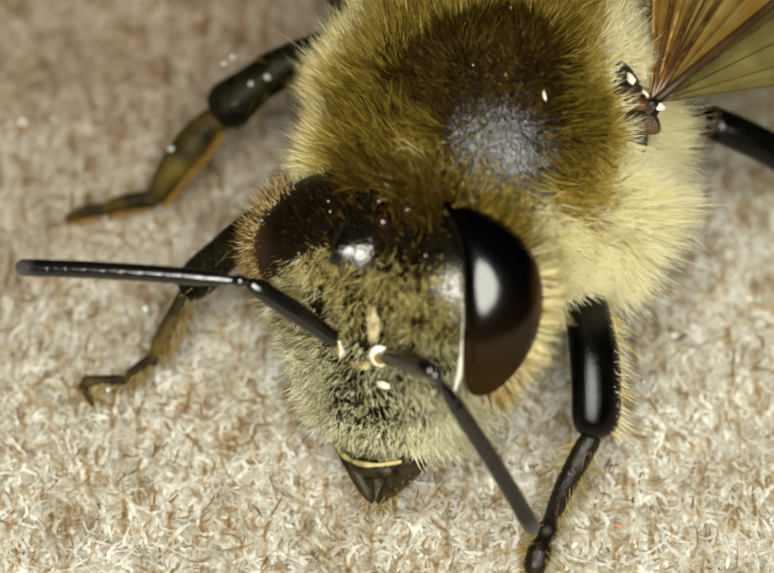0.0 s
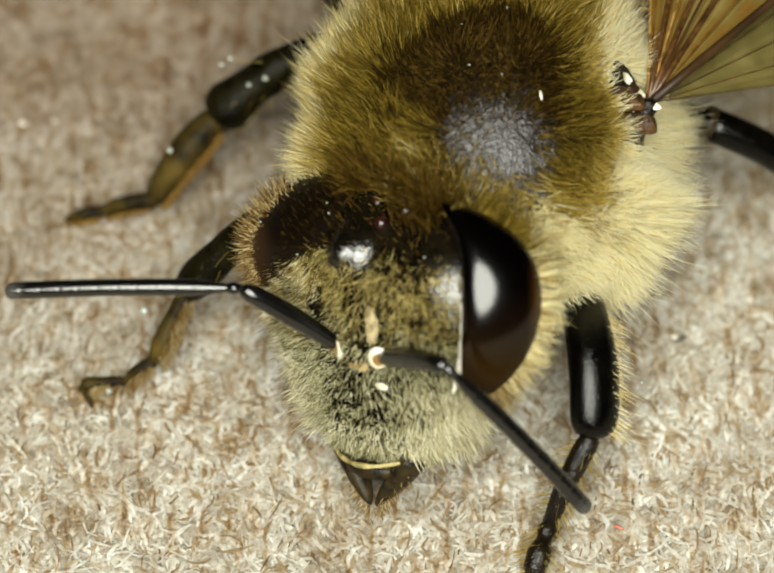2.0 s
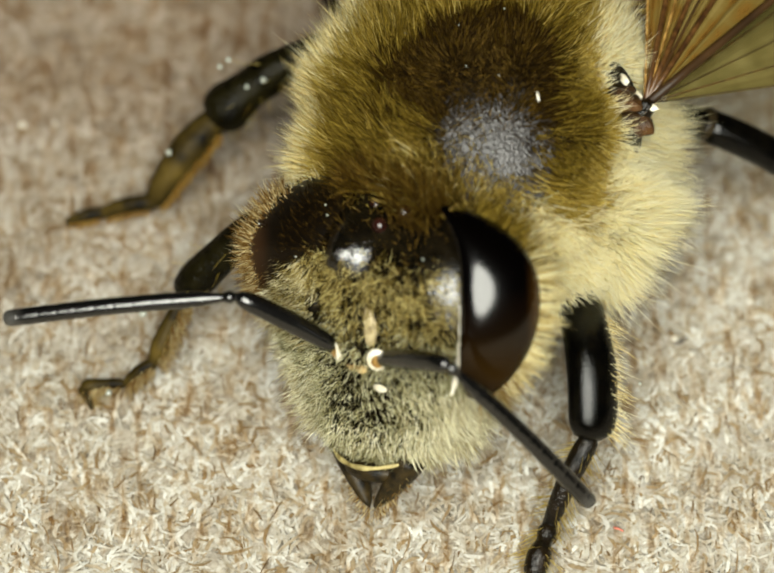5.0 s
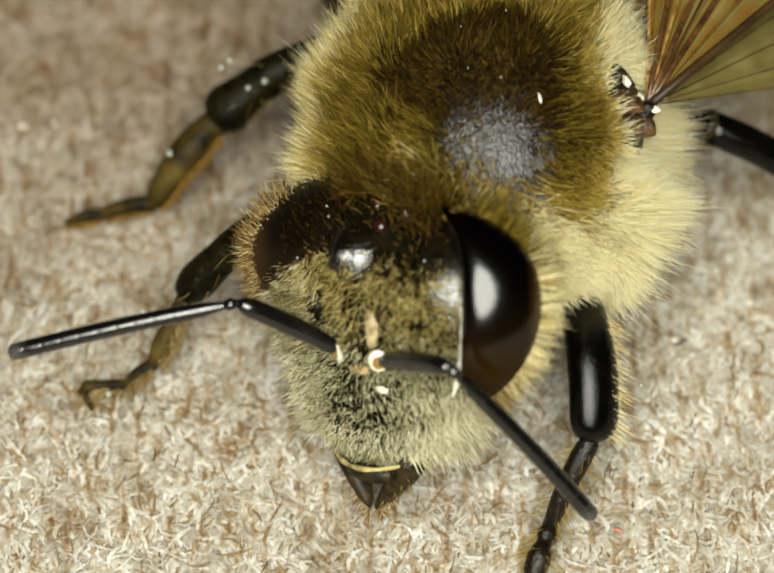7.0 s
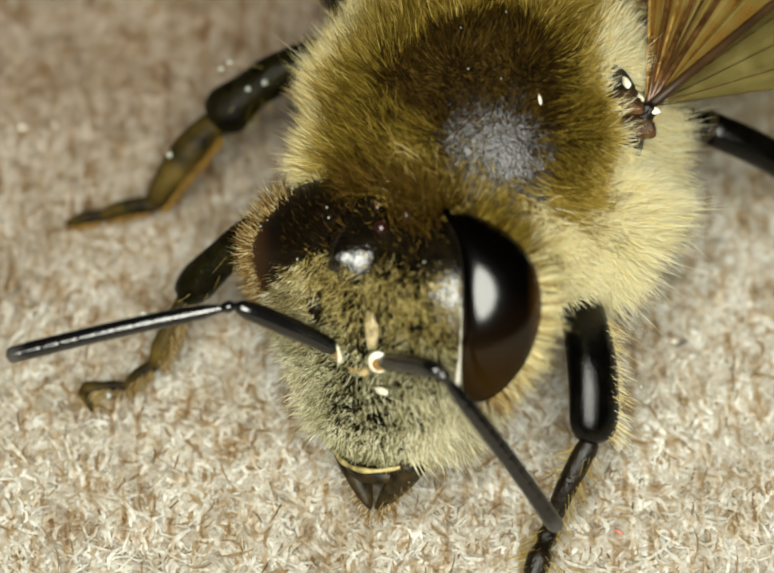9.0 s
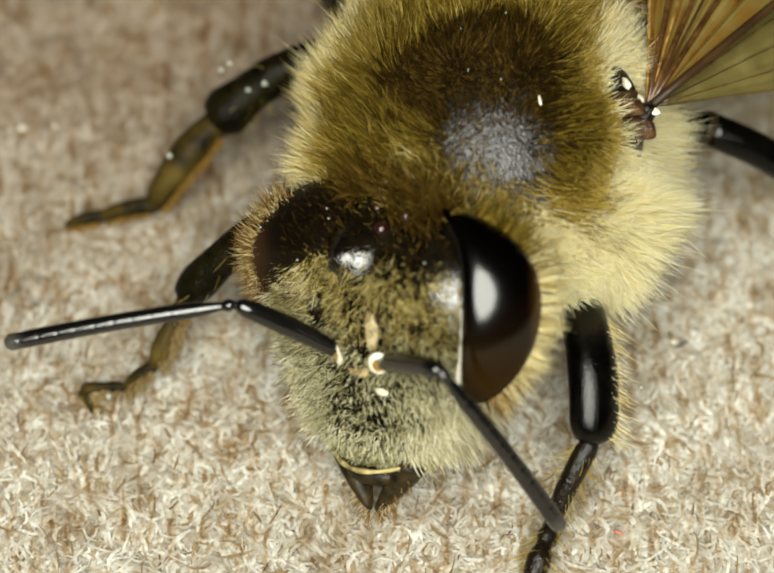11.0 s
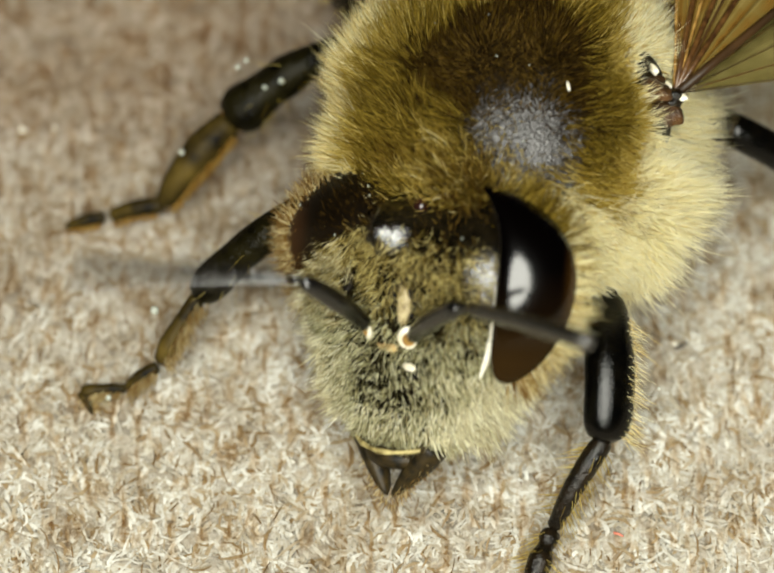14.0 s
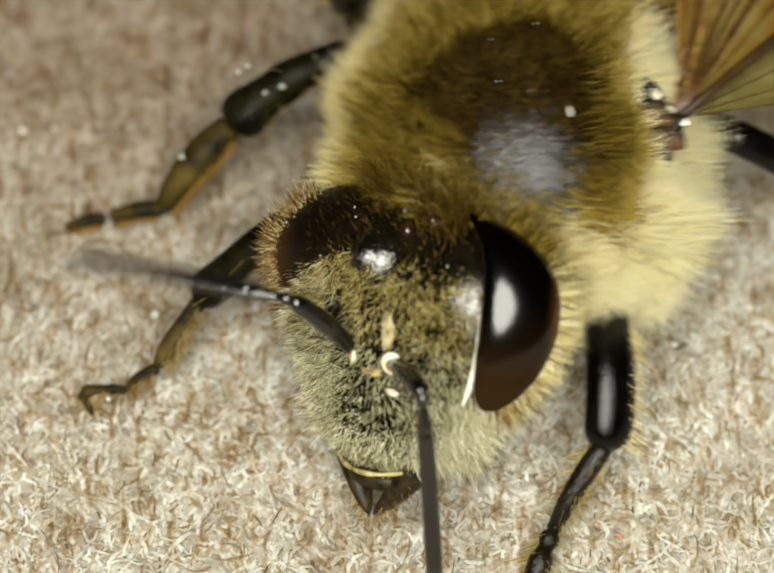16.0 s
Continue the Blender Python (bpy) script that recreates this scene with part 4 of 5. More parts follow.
def aim(a, b):
    """The pose of a limb from a to b, in millimetres."""
    a, b = Vector(a), Vector(b)
    turn = (b - a).to_track_quat("X", "Z").to_matrix().to_4x4()
    return Matrix.Translation(a * MM) @ turn


# legs: joints in millimetres, each with its share of the body's shift, and (name, profile, flatness, material) of each limb
FEMUR = ((0, 0.18), (0.25, 0.25), (0.5, 0.26), (0.62, 0.25), (0.85, 0.29), (0.95, 0.22), (1, 0.14))
KNEE = (2.1, -0.12, 1.75)
FRONT_RIGHT_JOINTS = ((KNEE, 0.85), ((2.23, -1.54, 1.13), 0.47), ((1.78, -2.14, 0.27), 0.08), ((1.58, -2.7, 0.08), 0.0))
FRONT_LEFT_JOINTS = (((-0.82, 1.13, 2.00), 0.6), ((-2.25, 0.64, 0.85), 0.48), ((-2.61, 0.04, 0.35), 0.1), ((-2.95, -0.1, 0.12), 0.0), ((-3.43, -0.11, 0.06), 0.0), ((-3.33, -0.36, 0.0), 0.0))
MIDDLE_LEFT_JOINTS = (((-0.6, 3.62, 1.78), 0.65), ((-1.96, 3.07, 1.05), 0.52), ((-2.71, 2.41, 0.3), 0.3), ((-3.3, 2.4, 0.12), 0.0), ((-3.75, 2.33, 0.03), 0.0))
MIDDLE_RIGHT_JOINTS = (((2.9, 2.15, 2.0), 0.9), ((3.62, 2.34, 1.78), 0.7), ((5.1, 2.12, 0.7), 0.2), ((5.9, 2.0, 0.06), 0.0))
HIND_RIGHT_JOINTS = (((2.9, 3.2, 1.5), 0.9), ((5.4, 5.1, 1.3), 0.5), ((7.4, 6.0, 0.5), 0.1), ((8.6, 6.6, 0.06), 0.0))
HIND_LEFT_JOINTS = (((1.2, 4.2, 1.5), 0.9), ((-0.45, 3.75, 1.8), 0.6), ((-0.6, 5.4, 0.8), 0.2), ((-0.8, 6.9, 0.06), 0.0))
LEG_JOINTS = (FRONT_RIGHT_JOINTS, FRONT_LEFT_JOINTS, MIDDLE_LEFT_JOINTS, MIDDLE_RIGHT_JOINTS, HIND_RIGHT_JOINTS, HIND_LEFT_JOINTS)
FRONT_RIGHT_PARTS = (("tibia", ((0, 0.17), (0.08, 0.21), (0.5, 0.232), (0.85, 0.228), (0.94, 0.205), (1, 0.13)), BLACK), ("basitarsus", ((0, 0.1), (0.15, 0.13), (0.5, 0.12), (0.8, 0.1), (0.9, 0.085), (1, 0.09)), PITTED), ("tarsus", ((0, 0.09), (0.15, 0.12), (0.3, 0.08), (0.55, 0.14), (0.85, 0.13), (1, 0.07)), PITTED))
FRONT_LEFT_PARTS = (("femur", ((0, 0.15), (0.25, 0.2), (0.5, 0.21), (0.65, 0.2), (0.86, 0.23), (0.95, 0.19), (1, 0.12)), OLIVE), ("tibia", ((0, 0.1), (0.35, 0.09), (0.75, 0.12), (1, 0.08)), TAN), ("basitarsus", ((0, 0.07), (0.5, 0.075), (1, 0.05)), TAN), ("tarsus", ((0, 0.05), (0.3, 0.065), (0.5, 0.055), (0.85, 0.09), (1, 0.07)), TAN), ("claw", ((0, 0.08), (0.4, 0.06), (1, 0.02)), TAN))
MIDDLE_LEFT_PARTS = (("femur", ((0, 0.13), (0.3, 0.2), (0.5, 0.25), (0.66, 0.235), (0.86, 0.31), (0.95, 0.27), (1, 0.17)), OLIVE), ("tibia", ((0, 0.16), (0.35, 0.22), (0.8, 0.17), (1, 0.1)), TAN), ("basitarsus", ((0, 0.1), (0.5, 0.1), (1, 0.08)), TAN), ("tarsus", ((0, 0.07), (0.5, 0.08), (1, 0.04)), TAN))
MIDDLE_RIGHT_PARTS = (("trochanter", ((0, 0.18), (0.6, 0.2), (1, 0.16)), BLACK), ("tibia", ((0, 0.19), (0.15, 0.2), (0.5, 0.2), (0.8, 0.19), (1, 0.15)), BLACK), ("basitarsus", ((0, 0.14), (1, 0.1)), BLACK))
HIND_RIGHT_PARTS = (("femur", FEMUR, BLACK), ("tibia", ((0, 0.15), (0.6, 0.3), (1, 0.25)), BLACK), ("basitarsus", ((0, 0.2), (1, 0.12)), BLACK))
HIND_LEFT_PARTS = (("femur", FEMUR, OLIVE), ("tibia", ((0, 0.12), (0.6, 0.26), (1, 0.2)), OLIVE), ("basitarsus", ((0, 0.16), (1, 0.1)), OLIVE))
LEG_PARTS = (FRONT_RIGHT_PARTS, FRONT_LEFT_PARTS, MIDDLE_LEFT_PARTS, MIDDLE_RIGHT_PARTS, HIND_RIGHT_PARTS, HIND_LEFT_PARTS)


SAG = 0.075


def build_legs():
    legs = []
    rng = np.random.default_rng(41)
    for joints, limbs in zip(LEG_JOINTS, LEG_PARTS):
        for (a, wa), (b, wb), (name, profile, mat) in zip(joints, joints[1:], limbs):
            length = (Vector(b) - Vector(a)).length
            ob = piece(name, limb_mesh(name, length * 1.04, profile, mat, sag=(0.13 if a == KNEE else SAG) * length, bow=0.05 if a == KNEE else 0.0, flat=1.25 if a == KNEE else 1.0, roll=0.45 if a == KNEE else 0.0, sides=24), bee, "glossy black leg segment" if mat in (BLACK, PITTED, OLIVE) else "brown leg segment")
            ob.matrix_basis = aim(a, b)
            legs.append((ob, Vector(a), wa, Vector(b), wb))
            if name == "tibia":
                r = profile[0][1] * 0.95
                piece("knee", blob_mesh("knee", lambda d: d * (r * 0.8, r * 1.12, r * 1.12), AMBER if mat == TAN else JAW, 14, 20), ob, "amber brown knee joint" if mat == TAN else "")
            count = int((2000 if mat == TAN and a[1] < 2 else 3600 if mat == TAN else 800 if a == KNEE else 0 if a[0] > 2.8 else 160 if a[0] > 0 else 18) * length)
            if not count:
                continue
            s, r = rng.uniform(0.1, 1, count), rng.normal(0, 0.5, count) + math.pi * rng.integers(0, 2, count)
            way = np.array((0.75, -0.52, -0.41)) if mat == TAN else np.array((1.0, 0.1, 0.0))
            if mat == TAN or a == KNEE:
                r = rng.uniform(0, 2 * math.pi, count)
                lean = np.array(ob.matrix_basis.to_3x3())
                under = np.stack((np.zeros(count), np.cos(r), np.sin(r)), -1) @ lean.T @ way > (0.3 if mat == TAN and a[1] < 2 else 0.78 if mat == TAN else 0.72)
                s, r, count = s[under], r[under], int(under.sum())
            out = np.stack((np.full(count, 0.7), np.cos(r), np.sin(r)), -1)
            rad = np.interp(s, *np.array(profile).T)[:, None] * 0.9
            root = np.stack((s * length, np.zeros(count), SAG * length * np.sin(s * math.pi)), -1) + out * rad * (0, 1, 1)
            piece("leg_hair", hairs("leg_hair", root, out, rng.uniform(0.06, 0.2 if a[1] < 2 else 0.12, count) if mat == TAN else rng.uniform(0.1, 0.44, count) if a == KNEE else rng.uniform(0.08, 0.32, count), 0.0034, PALE_FUR if a == KNEE else TAN_FUR if mat in (BLACK, PITTED, OLIVE) else RUST_FUR if a[1] < 2 else AMBER_FUR, rng=rng), ob, "sparse tan bristles", "stuff")
    return legs


DUST = (((-1.92, 3.37, 1.6), 0.03, "femur", 1), ((-1.82, 3.42, 1.66), 0.03, "femur", 1), ((-1.6, 3.06, 1.6), 0.026, "femur", 1), ((-1.41, 3.1, 1.67), 0.032, "femur", 1), ((-2.52, 2.62, 0.95), 0.034, "tibia", 2),
        ((-3.14, -0.24, 0.14), 0.035, "claw", 0), ((-2.74, 0.43, 0.75), 0.05, "tibia", 1), ((2.59, -0.97, 1.2), 0.02, "tibia", 0), ((2.78, -0.9, 1.2), 0.018, "tibia", 0))


def bead(at, r, parent):
    """A glassy grain of dust, given by its place in the world at rest."""
    ob = piece("pollen_grain", blob_mesh("pollen_grain", lambda d: d * r, BEAD, 10, 14), parent, "glinting pale grain of dust")
    ob.matrix_basis = parent.matrix_basis.inverted() @ Matrix.Translation(Vector(at) * MM)


def build_dust():
    rng = np.random.default_rng(77)
    by = {}
    for ob, a, wa, b, wb in legs:
        by.setdefault(ob.name.split(".")[0], []).append(ob)
    for at, r, name, k in DUST:
        bead(at, r, by[name][k])
    for parent, shape, count, low in ((thorax, scutum, 16, 0.55), (head, skull, 5, 0.5), (head, eye_shape(-1), 6, 0.3)):
        d = random_directions(600, rng)
        d = d[d[:, 2] > low][:count]
        for p, n in zip(shape(d), normals_of(shape, d)):
            bead(parent.matrix_basis @ Vector((p + n * (0.16 if parent == thorax else 0.01)) * MM) / MM, rng.uniform(0.007, 0.013), parent)


def build_antenna():
    scape = piece("antenna", limb_mesh("scape", 1.32, ((0, 0.06), (0.1, 0.09), (0.5, 0.115), (0.9, 0.105), (1, 0.06)), FEELER, sag=0.03), bee, "black elbowed feeler")
    s = np.linspace(0, 1, 140)
    r = np.interp(s, (0, 0.012, 0.03, 0.05, 0.06, 0.1, 0.16, 0.19, 0.2, 0.9, 1), (0.03, 0.055, 0.07, 0.06, 0.045, 0.06, 0.08, 0.08, 0.09, 0.094, 0.09))
    r *= np.sqrt(np.clip(1 - np.clip((s - 0.966) / 0.0345, 0, 1) ** 2, 0.01, 1))
    for k in range(10):
        r -= 0.0028 * np.exp(-((s - 0.195 - 0.081 * k) / 0.005) ** 2)
    c = np.stack((s * 2.53, np.zeros(140), 0.04 * np.sin(s * math.pi)), -1)
    flag = piece("flagellum", tube_mesh("flagellum", c, r, FEELER, 18), scape, "long shiny black jointed whip of the feeler")
    return scape, flag


head = build_head()
thorax = build_thorax()
abdomen = build_abdomen()
wing_pair = [build_wing("forewing", (2.84, 1.5, 3.05), ((0.72, 0.69, 0.08), (0.5, 0.86, 0.1), (0.42, 0.9, 0.1), (0.36, 0.92, 0.12), (0.27, 0.95, 0.13), (0.2, 0.97, 0.14), (0.06, 0.99, 0.12)), (9, 9, 8.8, 8.6, 8, 7.4, 6.2), "translucent amber forewing with brown veins"),
         build_wing("hindwing", (2.9, 1.75, 2.8), ((0.97, 0.22, -0.05), (0.92, 0.38, -0.03), (0.84, 0.53, 0.0), (0.74, 0.67, 0.0), (0.45, 0.88, 0.02)), (4.6, 5.6, 6.4, 6.3, 5.2), "translucent amber hindwing below the forewing")]
# the small CREAM blobs stand in for white glints on the brown plates
TEGULA_SHAPES = (((2.57, 1.44, 3.2), (0.2, 0.12, 0.1), KNOB, (0, 0, -12)), ((2.61, 1.7, 3.26), (0.035, 0.065, 0.04), CREAM, (0, 0, 20)), ((2.76, 1.59, 3.12), (0.03, 0.05, 0.03), CREAM, (0, 30, 30)),
                 ((2.5, 1.2, 2.95), (0.17, 0.22, 0.12), PITTED, (20, 0, 20)), ((2.8, 1.36, 2.9), (0.12, 0.12, 0.1), KNOB, (0, 20, 0)), ((2.93, 1.47, 3.06), (0.045, 0.04, 0.03), CREAM, (0, 0, 0)),
                 ((2.62, 1.34, 2.98), (0.16, 0.11, 0.1), UMBER, (0, 0, 40)), ((2.82, 1.5, 3.0), (0.12, 0.1, 0.1), PITTED, (0, 0, 35)), ((2.62, 1.6, 3.14), (0.1, 0.09, 0.08), UMBER, (0, 0, 60)))


def build_sclerites():
    made = []
    for at, size, mat, turn in TEGULA_SHAPES:
        o = piece("wing_sclerite", blob_mesh("wing_sclerite", lambda d: 1.22 * d * size * (1 + 0.1 * np.sin(d @ (4.0, 3.0, 2.0)) + 0.03 * np.sin(d @ (-9.0, 8.0, 11.0)))[:, None], mat, 24, 32), bee, "pale bead for a white glint at the wing root" if mat == CREAM else "knobbly brown plate at the wing root")
        o.matrix_basis = Matrix.Translation((Vector(at) + 0.12 * TO_LENS) * MM) @ pose(0, 0, 0, *turn)
        made.append(o)
    return made


sclerites = build_sclerites()
legs = build_legs()
build_dust()
antennae = [build_antenna(), build_antenna()]

# ---- how the bee moves: millimetres across and up the view, and degrees; elbows and tips of the feelers in millimetres ----
ANTENNA_A = (
    (0, (-1.48, -0.94, 3.01), (-3.91, -0.56, 2.77)),
    (0.5, (-1.52, -0.99, 2.99), (-3.98, -0.85, 2.85)),
    (1, (-1.52, -1.03, 3.00), (-3.97, -0.97, 2.73)),
    (1.5, (-1.53, -1.01, 3.00), (-3.99, -0.98, 2.86)),
    (2, (-1.54, -0.97, 2.96), (-4.00, -0.85, 2.76)),
    (2.5, (-1.55, -1.04, 2.98), (-3.99, -1.05, 2.65)),
    (3, (-1.55, -1.06, 2.97), (-3.99, -1.09, 2.58)),
    (3.5, (-1.60, -1.04, 2.92), (-4.02, -1.00, 2.46)),
    (4, (-1.60, -0.98, 2.91), (-4.04, -0.92, 2.53)),
    (6.5, (-1.56, -1.11, 2.95), (-3.99, -1.23, 2.48)),
    (7, (-1.57, -1.10, 2.93), (-3.97, -1.33, 2.37)),
    (7.5, (-1.57, -1.09, 2.93), (-3.98, -1.30, 2.40)),
    (8, (-1.59, -1.11, 2.91), (-3.99, -1.25, 2.31)),
    (8.5, (-1.57, -1.13, 2.95), (-3.98, -1.30, 2.45)),
    (9, (-1.60, -1.09, 2.90), (-3.99, -1.33, 2.35)),
    (11.5, (-1.60, -1.06, 2.90), (-4.02, -1.18, 2.41)),
    (12, (-1.58, -1.09, 2.93), (-4.00, -1.26, 2.49)),
    (12.5, (-1.58, -1.14, 2.93), (-3.99, -1.41, 2.49)),
    (13, (-1.56, -1.17, 2.95), (-3.97, -1.53, 2.55)),
    (13.3, (-1.50, -1.18, 3.02), (-3.90, -1.75, 2.91)),
    (13.4, (-1.23, -1.10, 3.23), (-3.68, -1.47, 3.25)),
    (13.47, (-1.11, -0.79, 3.31), (-3.47, -0.16, 2.96)),
    (13.5, (-1.08, -0.75, 3.32), (-3.43, -0.06, 2.95)),
    (13.53, (-1.06, -0.71, 3.33), (-3.39, 0.01, 2.96)),
    (13.6, (-0.96, -0.48, 3.34), (-3.21, 0.49, 3.03)),
    (13.7, (-0.84, -0.62, 3.51), (-3.16, 0.21, 3.36)),
    (13.8, (-0.92, -0.60, 3.41), (-3.20, 0.19, 2.91)),
    (13.9, (-0.95, -0.62, 3.38), (-3.21, 0.18, 2.78)),
    (13.97, (-0.93, -0.89, 3.43), (-3.18, 0.05, 3.01)),
    (14, (-0.88, -1.15, 3.43), (-3.30, -0.75, 3.10)),
    (14.03, (-0.90, -1.20, 3.39), (-3.33, -1.65, 3.32)),
    (14.1, (-1.03, -1.20, 3.27), (-3.44, -1.31, 2.74)),
    (14.2, (-1.13, -1.16, 3.17), (-3.47, -1.15, 2.40)),
    (14.3, (-1.18, -1.16, 3.11), (-3.50, -1.14, 2.24)),
    (14.5, (-1.20, -1.31, 3.10), (-3.49, -1.54, 2.19)),
    (15, (-1.21, -1.31, 3.09), (-3.50, -1.38, 2.17)),
    (15.5, (-1.16, -1.39, 3.12), (-3.44, -1.55, 2.17)),
    (15.8, (-1.26, -1.25, 3.10), (-3.70, -1.48, 2.77)),
    (15.94, (-1.05, -1.32, 3.28), (-3.50, -1.60, 3.36)),
    (16, (-0.99, -1.30, 3.33), (-3.32, -0.51, 3.05)),
)
ANTENNA_B = (
    (0, (0.47, -2.27, 3.20), (1.55, -2.73, 1.03)),
    (0.5, (0.53, -2.21, 3.21), (1.74, -2.50, 1.07)),
    (1, (0.63, -2.16, 3.17), (2.08, -2.51, 1.20)),
    (1.5, (0.59, -2.17, 3.19), (2.02, -2.53, 1.21)),
    (2, (0.60, -2.17, 3.19), (2.11, -2.62, 1.28)),
    (2.5, (0.66, -2.12, 3.17), (2.29, -2.55, 1.37)),
    (3, (0.65, -2.13, 3.18), (2.20, -2.52, 1.30)),
    (3.5, (0.61, -2.16, 3.18), (2.13, -2.62, 1.29)),
    (4, (0.62, -2.12, 3.20), (2.13, -2.51, 1.28)),
    (6.5, (0.65, -2.14, 3.18), (2.19, -2.62, 1.31)),
    (7, (0.65, -2.14, 3.18), (2.17, -2.69, 1.31)),
    (7.5, (0.63, -2.16, 3.18), (2.14, -2.76, 1.32)),
    (8, (0.59, -2.17, 3.20), (2.00, -2.63, 1.23)),
    (8.5, (0.53, -2.17, 3.23), (1.81, -2.60, 1.16)),
    (9, (0.54, -2.19, 3.21), (1.80, -2.71, 1.15)),
    (11.5, (0.55, -2.17, 3.22), (1.84, -2.70, 1.19)),
    (12, (0.58, -2.16, 3.21), (1.87, -2.65, 1.17)),
    (12.5, (0.57, -2.16, 3.23), (1.87, -2.62, 1.18)),
    (13, (0.58, -2.16, 3.22), (1.85, -2.70, 1.17)),
    (13.3, (0.58, -2.16, 3.22), (1.84, -2.71, 1.17)),
    (13.4, (0.61, -2.14, 3.28), (1.80, -2.51, 1.15)),
    (13.47, (0.75, -1.91, 3.44), (2.05, -2.07, 1.35)),
    (13.5, (0.78, -1.88, 3.46), (2.08, -2.02, 1.36)),
    (13.53, (0.80, -1.86, 3.48), (2.08, -1.90, 1.37)),
    (13.55, (0.82, -1.76, 3.54), (2.56, -3.45, 3.06)),
    (13.6, (0.87, -1.64, 3.62), (1.55, -3.43, 5.17)),
    (13.7, (0.74, -1.58, 3.72), (1.31, -3.10, 5.59)),
    (13.8, (0.82, -1.56, 3.66), (1.55, -3.17, 5.39)),
    (13.9, (0.82, -1.61, 3.64), (1.80, -3.23, 5.22)),
    (13.97, (0.76, -1.64, 3.64), (1.90, -3.23, 5.15)),
    (14, (0.74, -1.65, 3.64), (1.94, -3.22, 5.12)),
    (14.03, (0.70, -1.74, 3.61), (1.89, -3.33, 5.08)),
    (14.1, (0.61, -2.06, 3.44), (1.55, -3.75, 4.97)),
    (14.15, (0.69, -2.15, 3.32), (2.71, -3.37, 2.61)),
    (14.2, (0.77, -2.23, 3.21), (1.73, -1.69, 1.00)),
    (14.3, (0.62, -2.35, 3.15), (1.40, -2.40, 0.81)),
    (14.5, (0.53, -2.47, 3.00), (0.88, -2.93, 0.60)),
    (15, (0.47, -2.48, 3.04), (0.71, -3.02, 0.64)),
    (15.5, (0.47, -2.43, 3.11), (0.73, -3.08, 0.74)),
    (15.8, (0.38, -2.40, 3.16), (0.62, -3.13, 0.81)),
    (15.94, (0.37, -2.39, 3.17), (0.55, -3.10, 0.81)),
    (16, (0.36, -2.39, 3.17), (0.51, -3.09, 0.81)),
)
HEAD_ROWS = (
    (0, 0.016, 0.000, 0, 0),
    (0.5, 0.000, 0.000, 0, 0),
    (1, 0.000, 0.000, 0, 0),
    (1.5, -0.016, 0.000, 0, 0),
    (2, 0.000, 0.000, 0, 0),
    (2.5, -0.016, 0.000, 0, 0),
    (3, -0.005, 0.000, 0, 0),
    (3.5, -0.016, 0.000, 0, 0),
    (4.2, -0.022, 0.000, 0, 0),
    (6.3, 0.000, 0.000, 0, 0),
    (7, 0.000, 0.000, 0, 0),
    (7.8, 0.000, 0.000, 0, 0),
    (8.4, -0.016, 0.000, 0, 0),
    (9, 0.000, 0.000, 0, 0),
    (9.2, 0.000, 0.000, 0, 0),
    (11.3, 0.000, 0.000, 0, 0),
    (12.5, 0.000, 0.000, 0, 0),
    (13.3, 0.000, 0.000, 0, 0),
    (13.4, 0.119, 0.108, 1, 1),
    (13.47, 0.227, 0.222, 3, 1.7),
    (13.5, 0.254, 0.243, 3.5, 2),
    (13.53, 0.281, 0.265, 3.5, 2.4),
    (13.6, 0.357, 0.335, 3.5, 3.5),
    (13.7, 0.362, 0.400, 4, 5),
    (13.8, 0.346, 0.324, 4.4, 5.3),
    (13.9, 0.335, 0.308, 4.6, 5.7),
    (14, 0.319, 0.286, 4.6, 6),
    (14.1, 0.308, 0.173, 4, 5.4),
    (14.2, 0.303, 0.124, 2.8, 4.8),
    (14.3, 0.292, 0.097, 2.5, 4.2),
    (14.5, 0.249, 0.086, 2.2, 3),
    (15, 0.238, 0.043, 2.2, 2.5),
    (15.5, 0.211, 0.011, 3, 2),
    (15.8, 0.178, 0.022, 4, 2.6),
    (16, 0.146, 0.038, 5.5, 3),
)
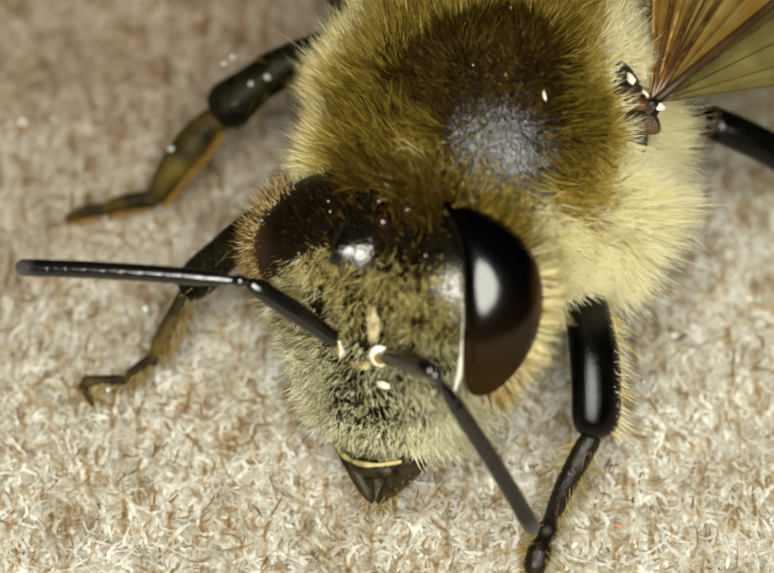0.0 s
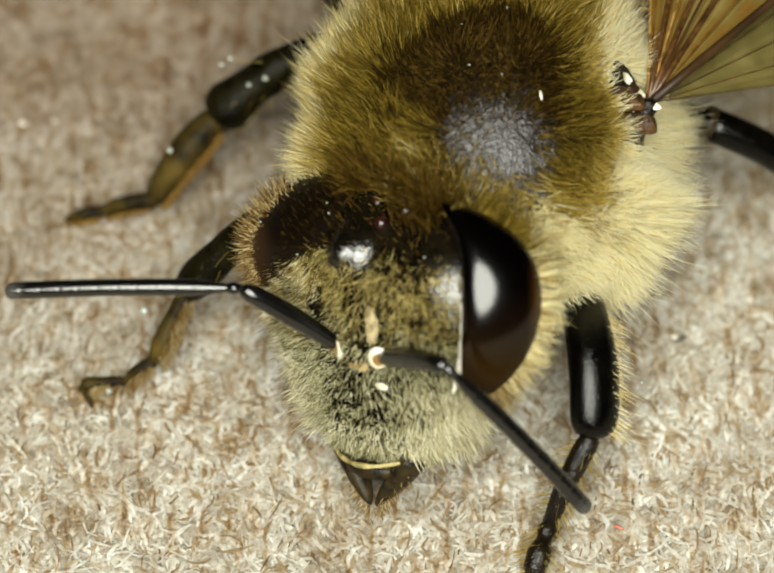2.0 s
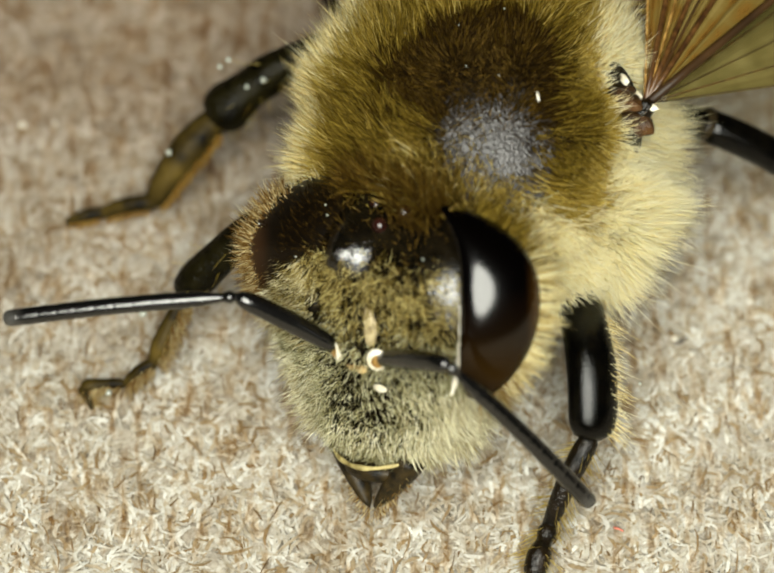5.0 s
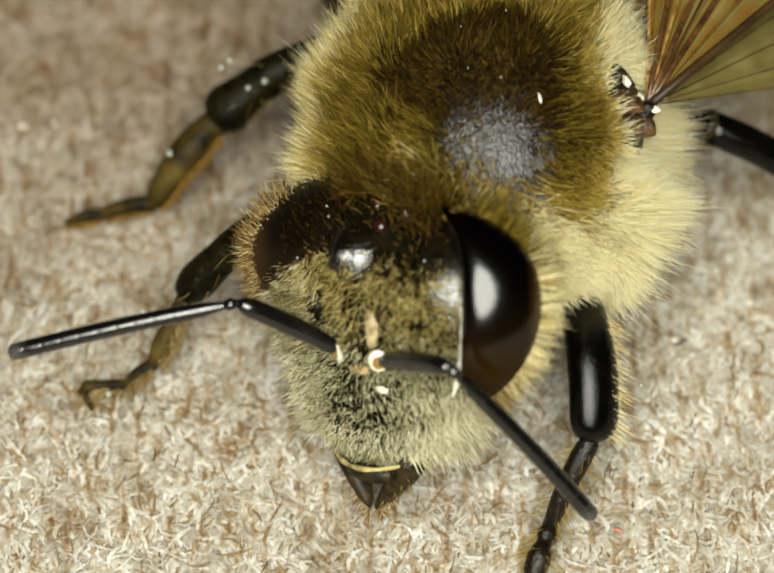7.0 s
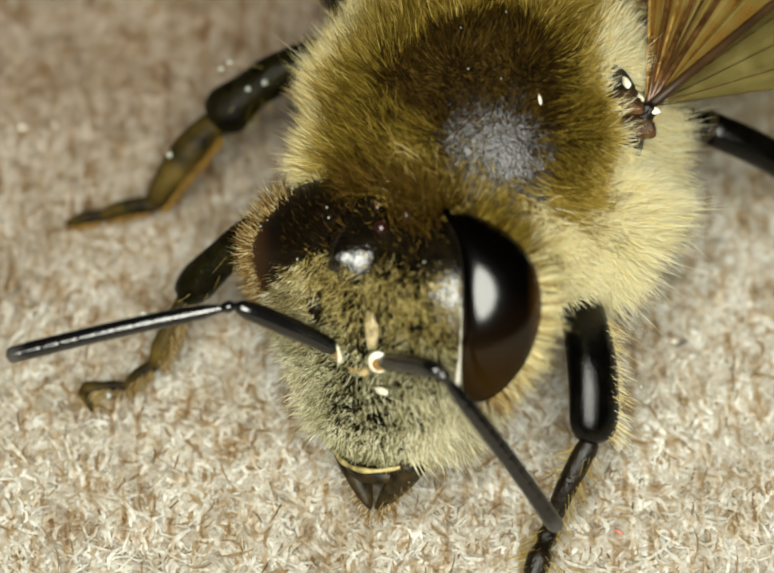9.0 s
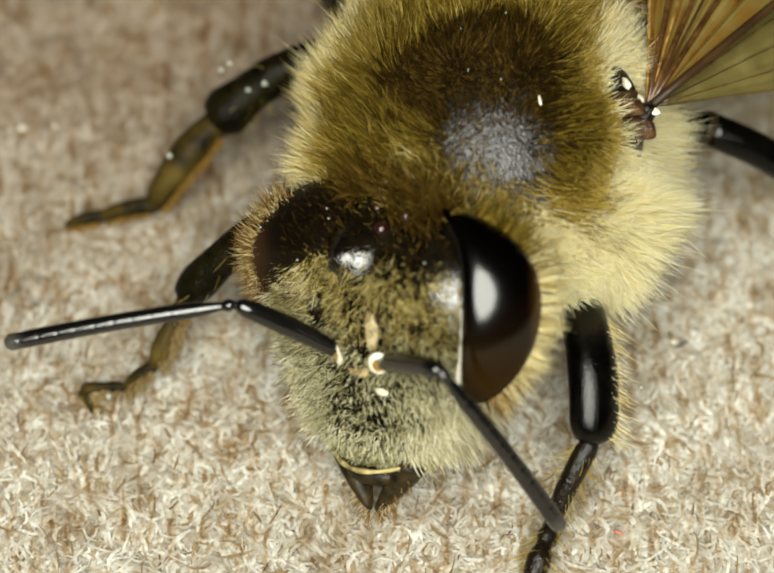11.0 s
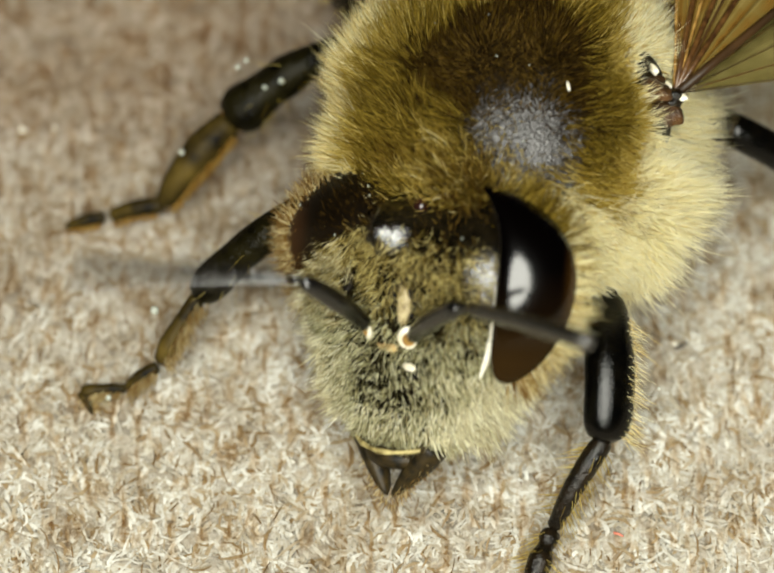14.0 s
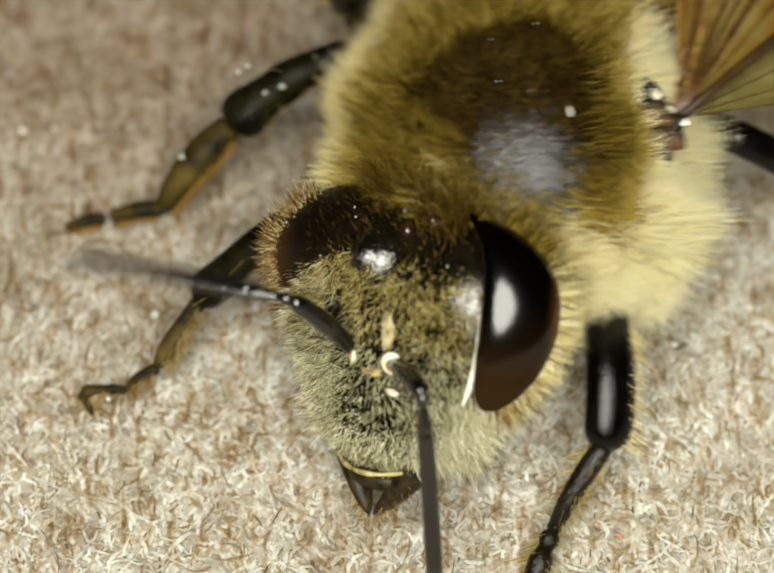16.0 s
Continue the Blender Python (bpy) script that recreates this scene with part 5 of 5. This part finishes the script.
BODY_ROWS = (
    (0, 0.049, -0.022),
    (0.5, 0.032, -0.011),
    (1, 0.022, -0.005),
    (1.5, 0.005, -0.005),
    (2, 0.011, -0.005),
    (2.5, -0.016, 0.011),
    (3, -0.005, 0.000),
    (3.5, -0.016, 0.005),
    (4.2, -0.032, 0.005),
    (6.3, 0.000, 0.005),
    (7, 0.000, 0.000),
    (7.8, 0.000, 0.000),
    (8.4, -0.027, 0.011),
    (9, 0.000, 0.000),
    (11.3, 0.000, 0.000),
    (12.5, 0.000, 0.000),
    (13.3, 0.000, 0.000),
    (13.4, 0.162, 0.054),
    (13.47, 0.270, 0.178),
    (13.5, 0.314, 0.222),
    (13.53, 0.335, 0.243),
    (13.6, 0.375, 0.297),
    (13.7, 0.360, 0.286),
    (13.8, 0.340, 0.240),
    (14, 0.302, 0.172),
    (14.2, 0.248, 0.119),
    (14.5, 0.200, 0.054),
    (15, 0.200, 0.000),
    (15.5, 0.215, -0.058),
    (15.8, 0.228, -0.079),
    (15.9, 0.246, -0.091),
    (15.97, 0.250, -0.091),
    (16, 0.319, -0.086),
)


def shift(right, up):
    return Vector((right, up * PICTURE_UP.y, up * PICTURE_UP.z))


def head_pose(right, up, lean, nod):
    """The head moved across the view, leaned and nodded about the root of the feelers."""
    pivot = (HEAD_AT @ Vector((0, -0.34 * MM, 0.8 * MM)))
    turn = Matrix.Rotation(radians(-lean), 4, TO_LENS) @ Matrix.Rotation(radians(-nod), 4, "X")
    return Matrix.Translation(pivot + shift(right, up) * MM) @ turn @ Matrix.Translation(-pivot) @ HEAD_AT


def between(rows, t):
    times = [r[0] for r in rows]
    return [float(np.interp(t, times, [r[k] for r in rows])) for k in range(1, len(rows[0]))]


def stand(joints, moved):
    """The joints of a leg whose hip goes with the body while its foot stays."""
    sway = Vector((moved.x, 0.35 * moved.y, 0.35 * moved.z))
    return [Vector(p) + sway * w for p, w in joints]


def motions():
    walk(head, [(t, head_pose(*v)) for t, *v in HEAD_ROWS])
    for ob in (thorax, abdomen, *wing_pair, *sclerites):
        rest = ob.matrix_basis.copy()
        walk(ob, [(t, Matrix.Translation(shift(*v) * MM) @ rest) for t, *v in BODY_ROWS])
    k = 0
    for joints, limbs in zip(LEG_JOINTS, LEG_PARTS):
        steps = [(t, stand(joints, shift(*v))) for t, *v in BODY_ROWS]
        for i in range(len(limbs)):
            walk(legs[k][0], [(t, aim(p[i], p[i + 1])) for t, p in steps])
            k += 1
    for (scape, flag), rows, side in zip(antennae, (ANTENNA_A, ANTENNA_B), (-1, 1)):
        upper, lower = [], []
        for t, elbow, tip in rows:
            root = head_pose(*between(HEAD_ROWS, t)) @ Vector((side * 0.28 * MM, -0.34 * MM, 0.8 * MM)) / MM
            base = aim(root, elbow)
            whip = aim(elbow, tip)
            whip.translation = base @ Vector((1.31 * MM, 0, 0))
            upper.append((t, base))
            lower.append((t, base.inverted() @ whip))
        walk(scape, upper)
        walk(flag, lower)


motions()
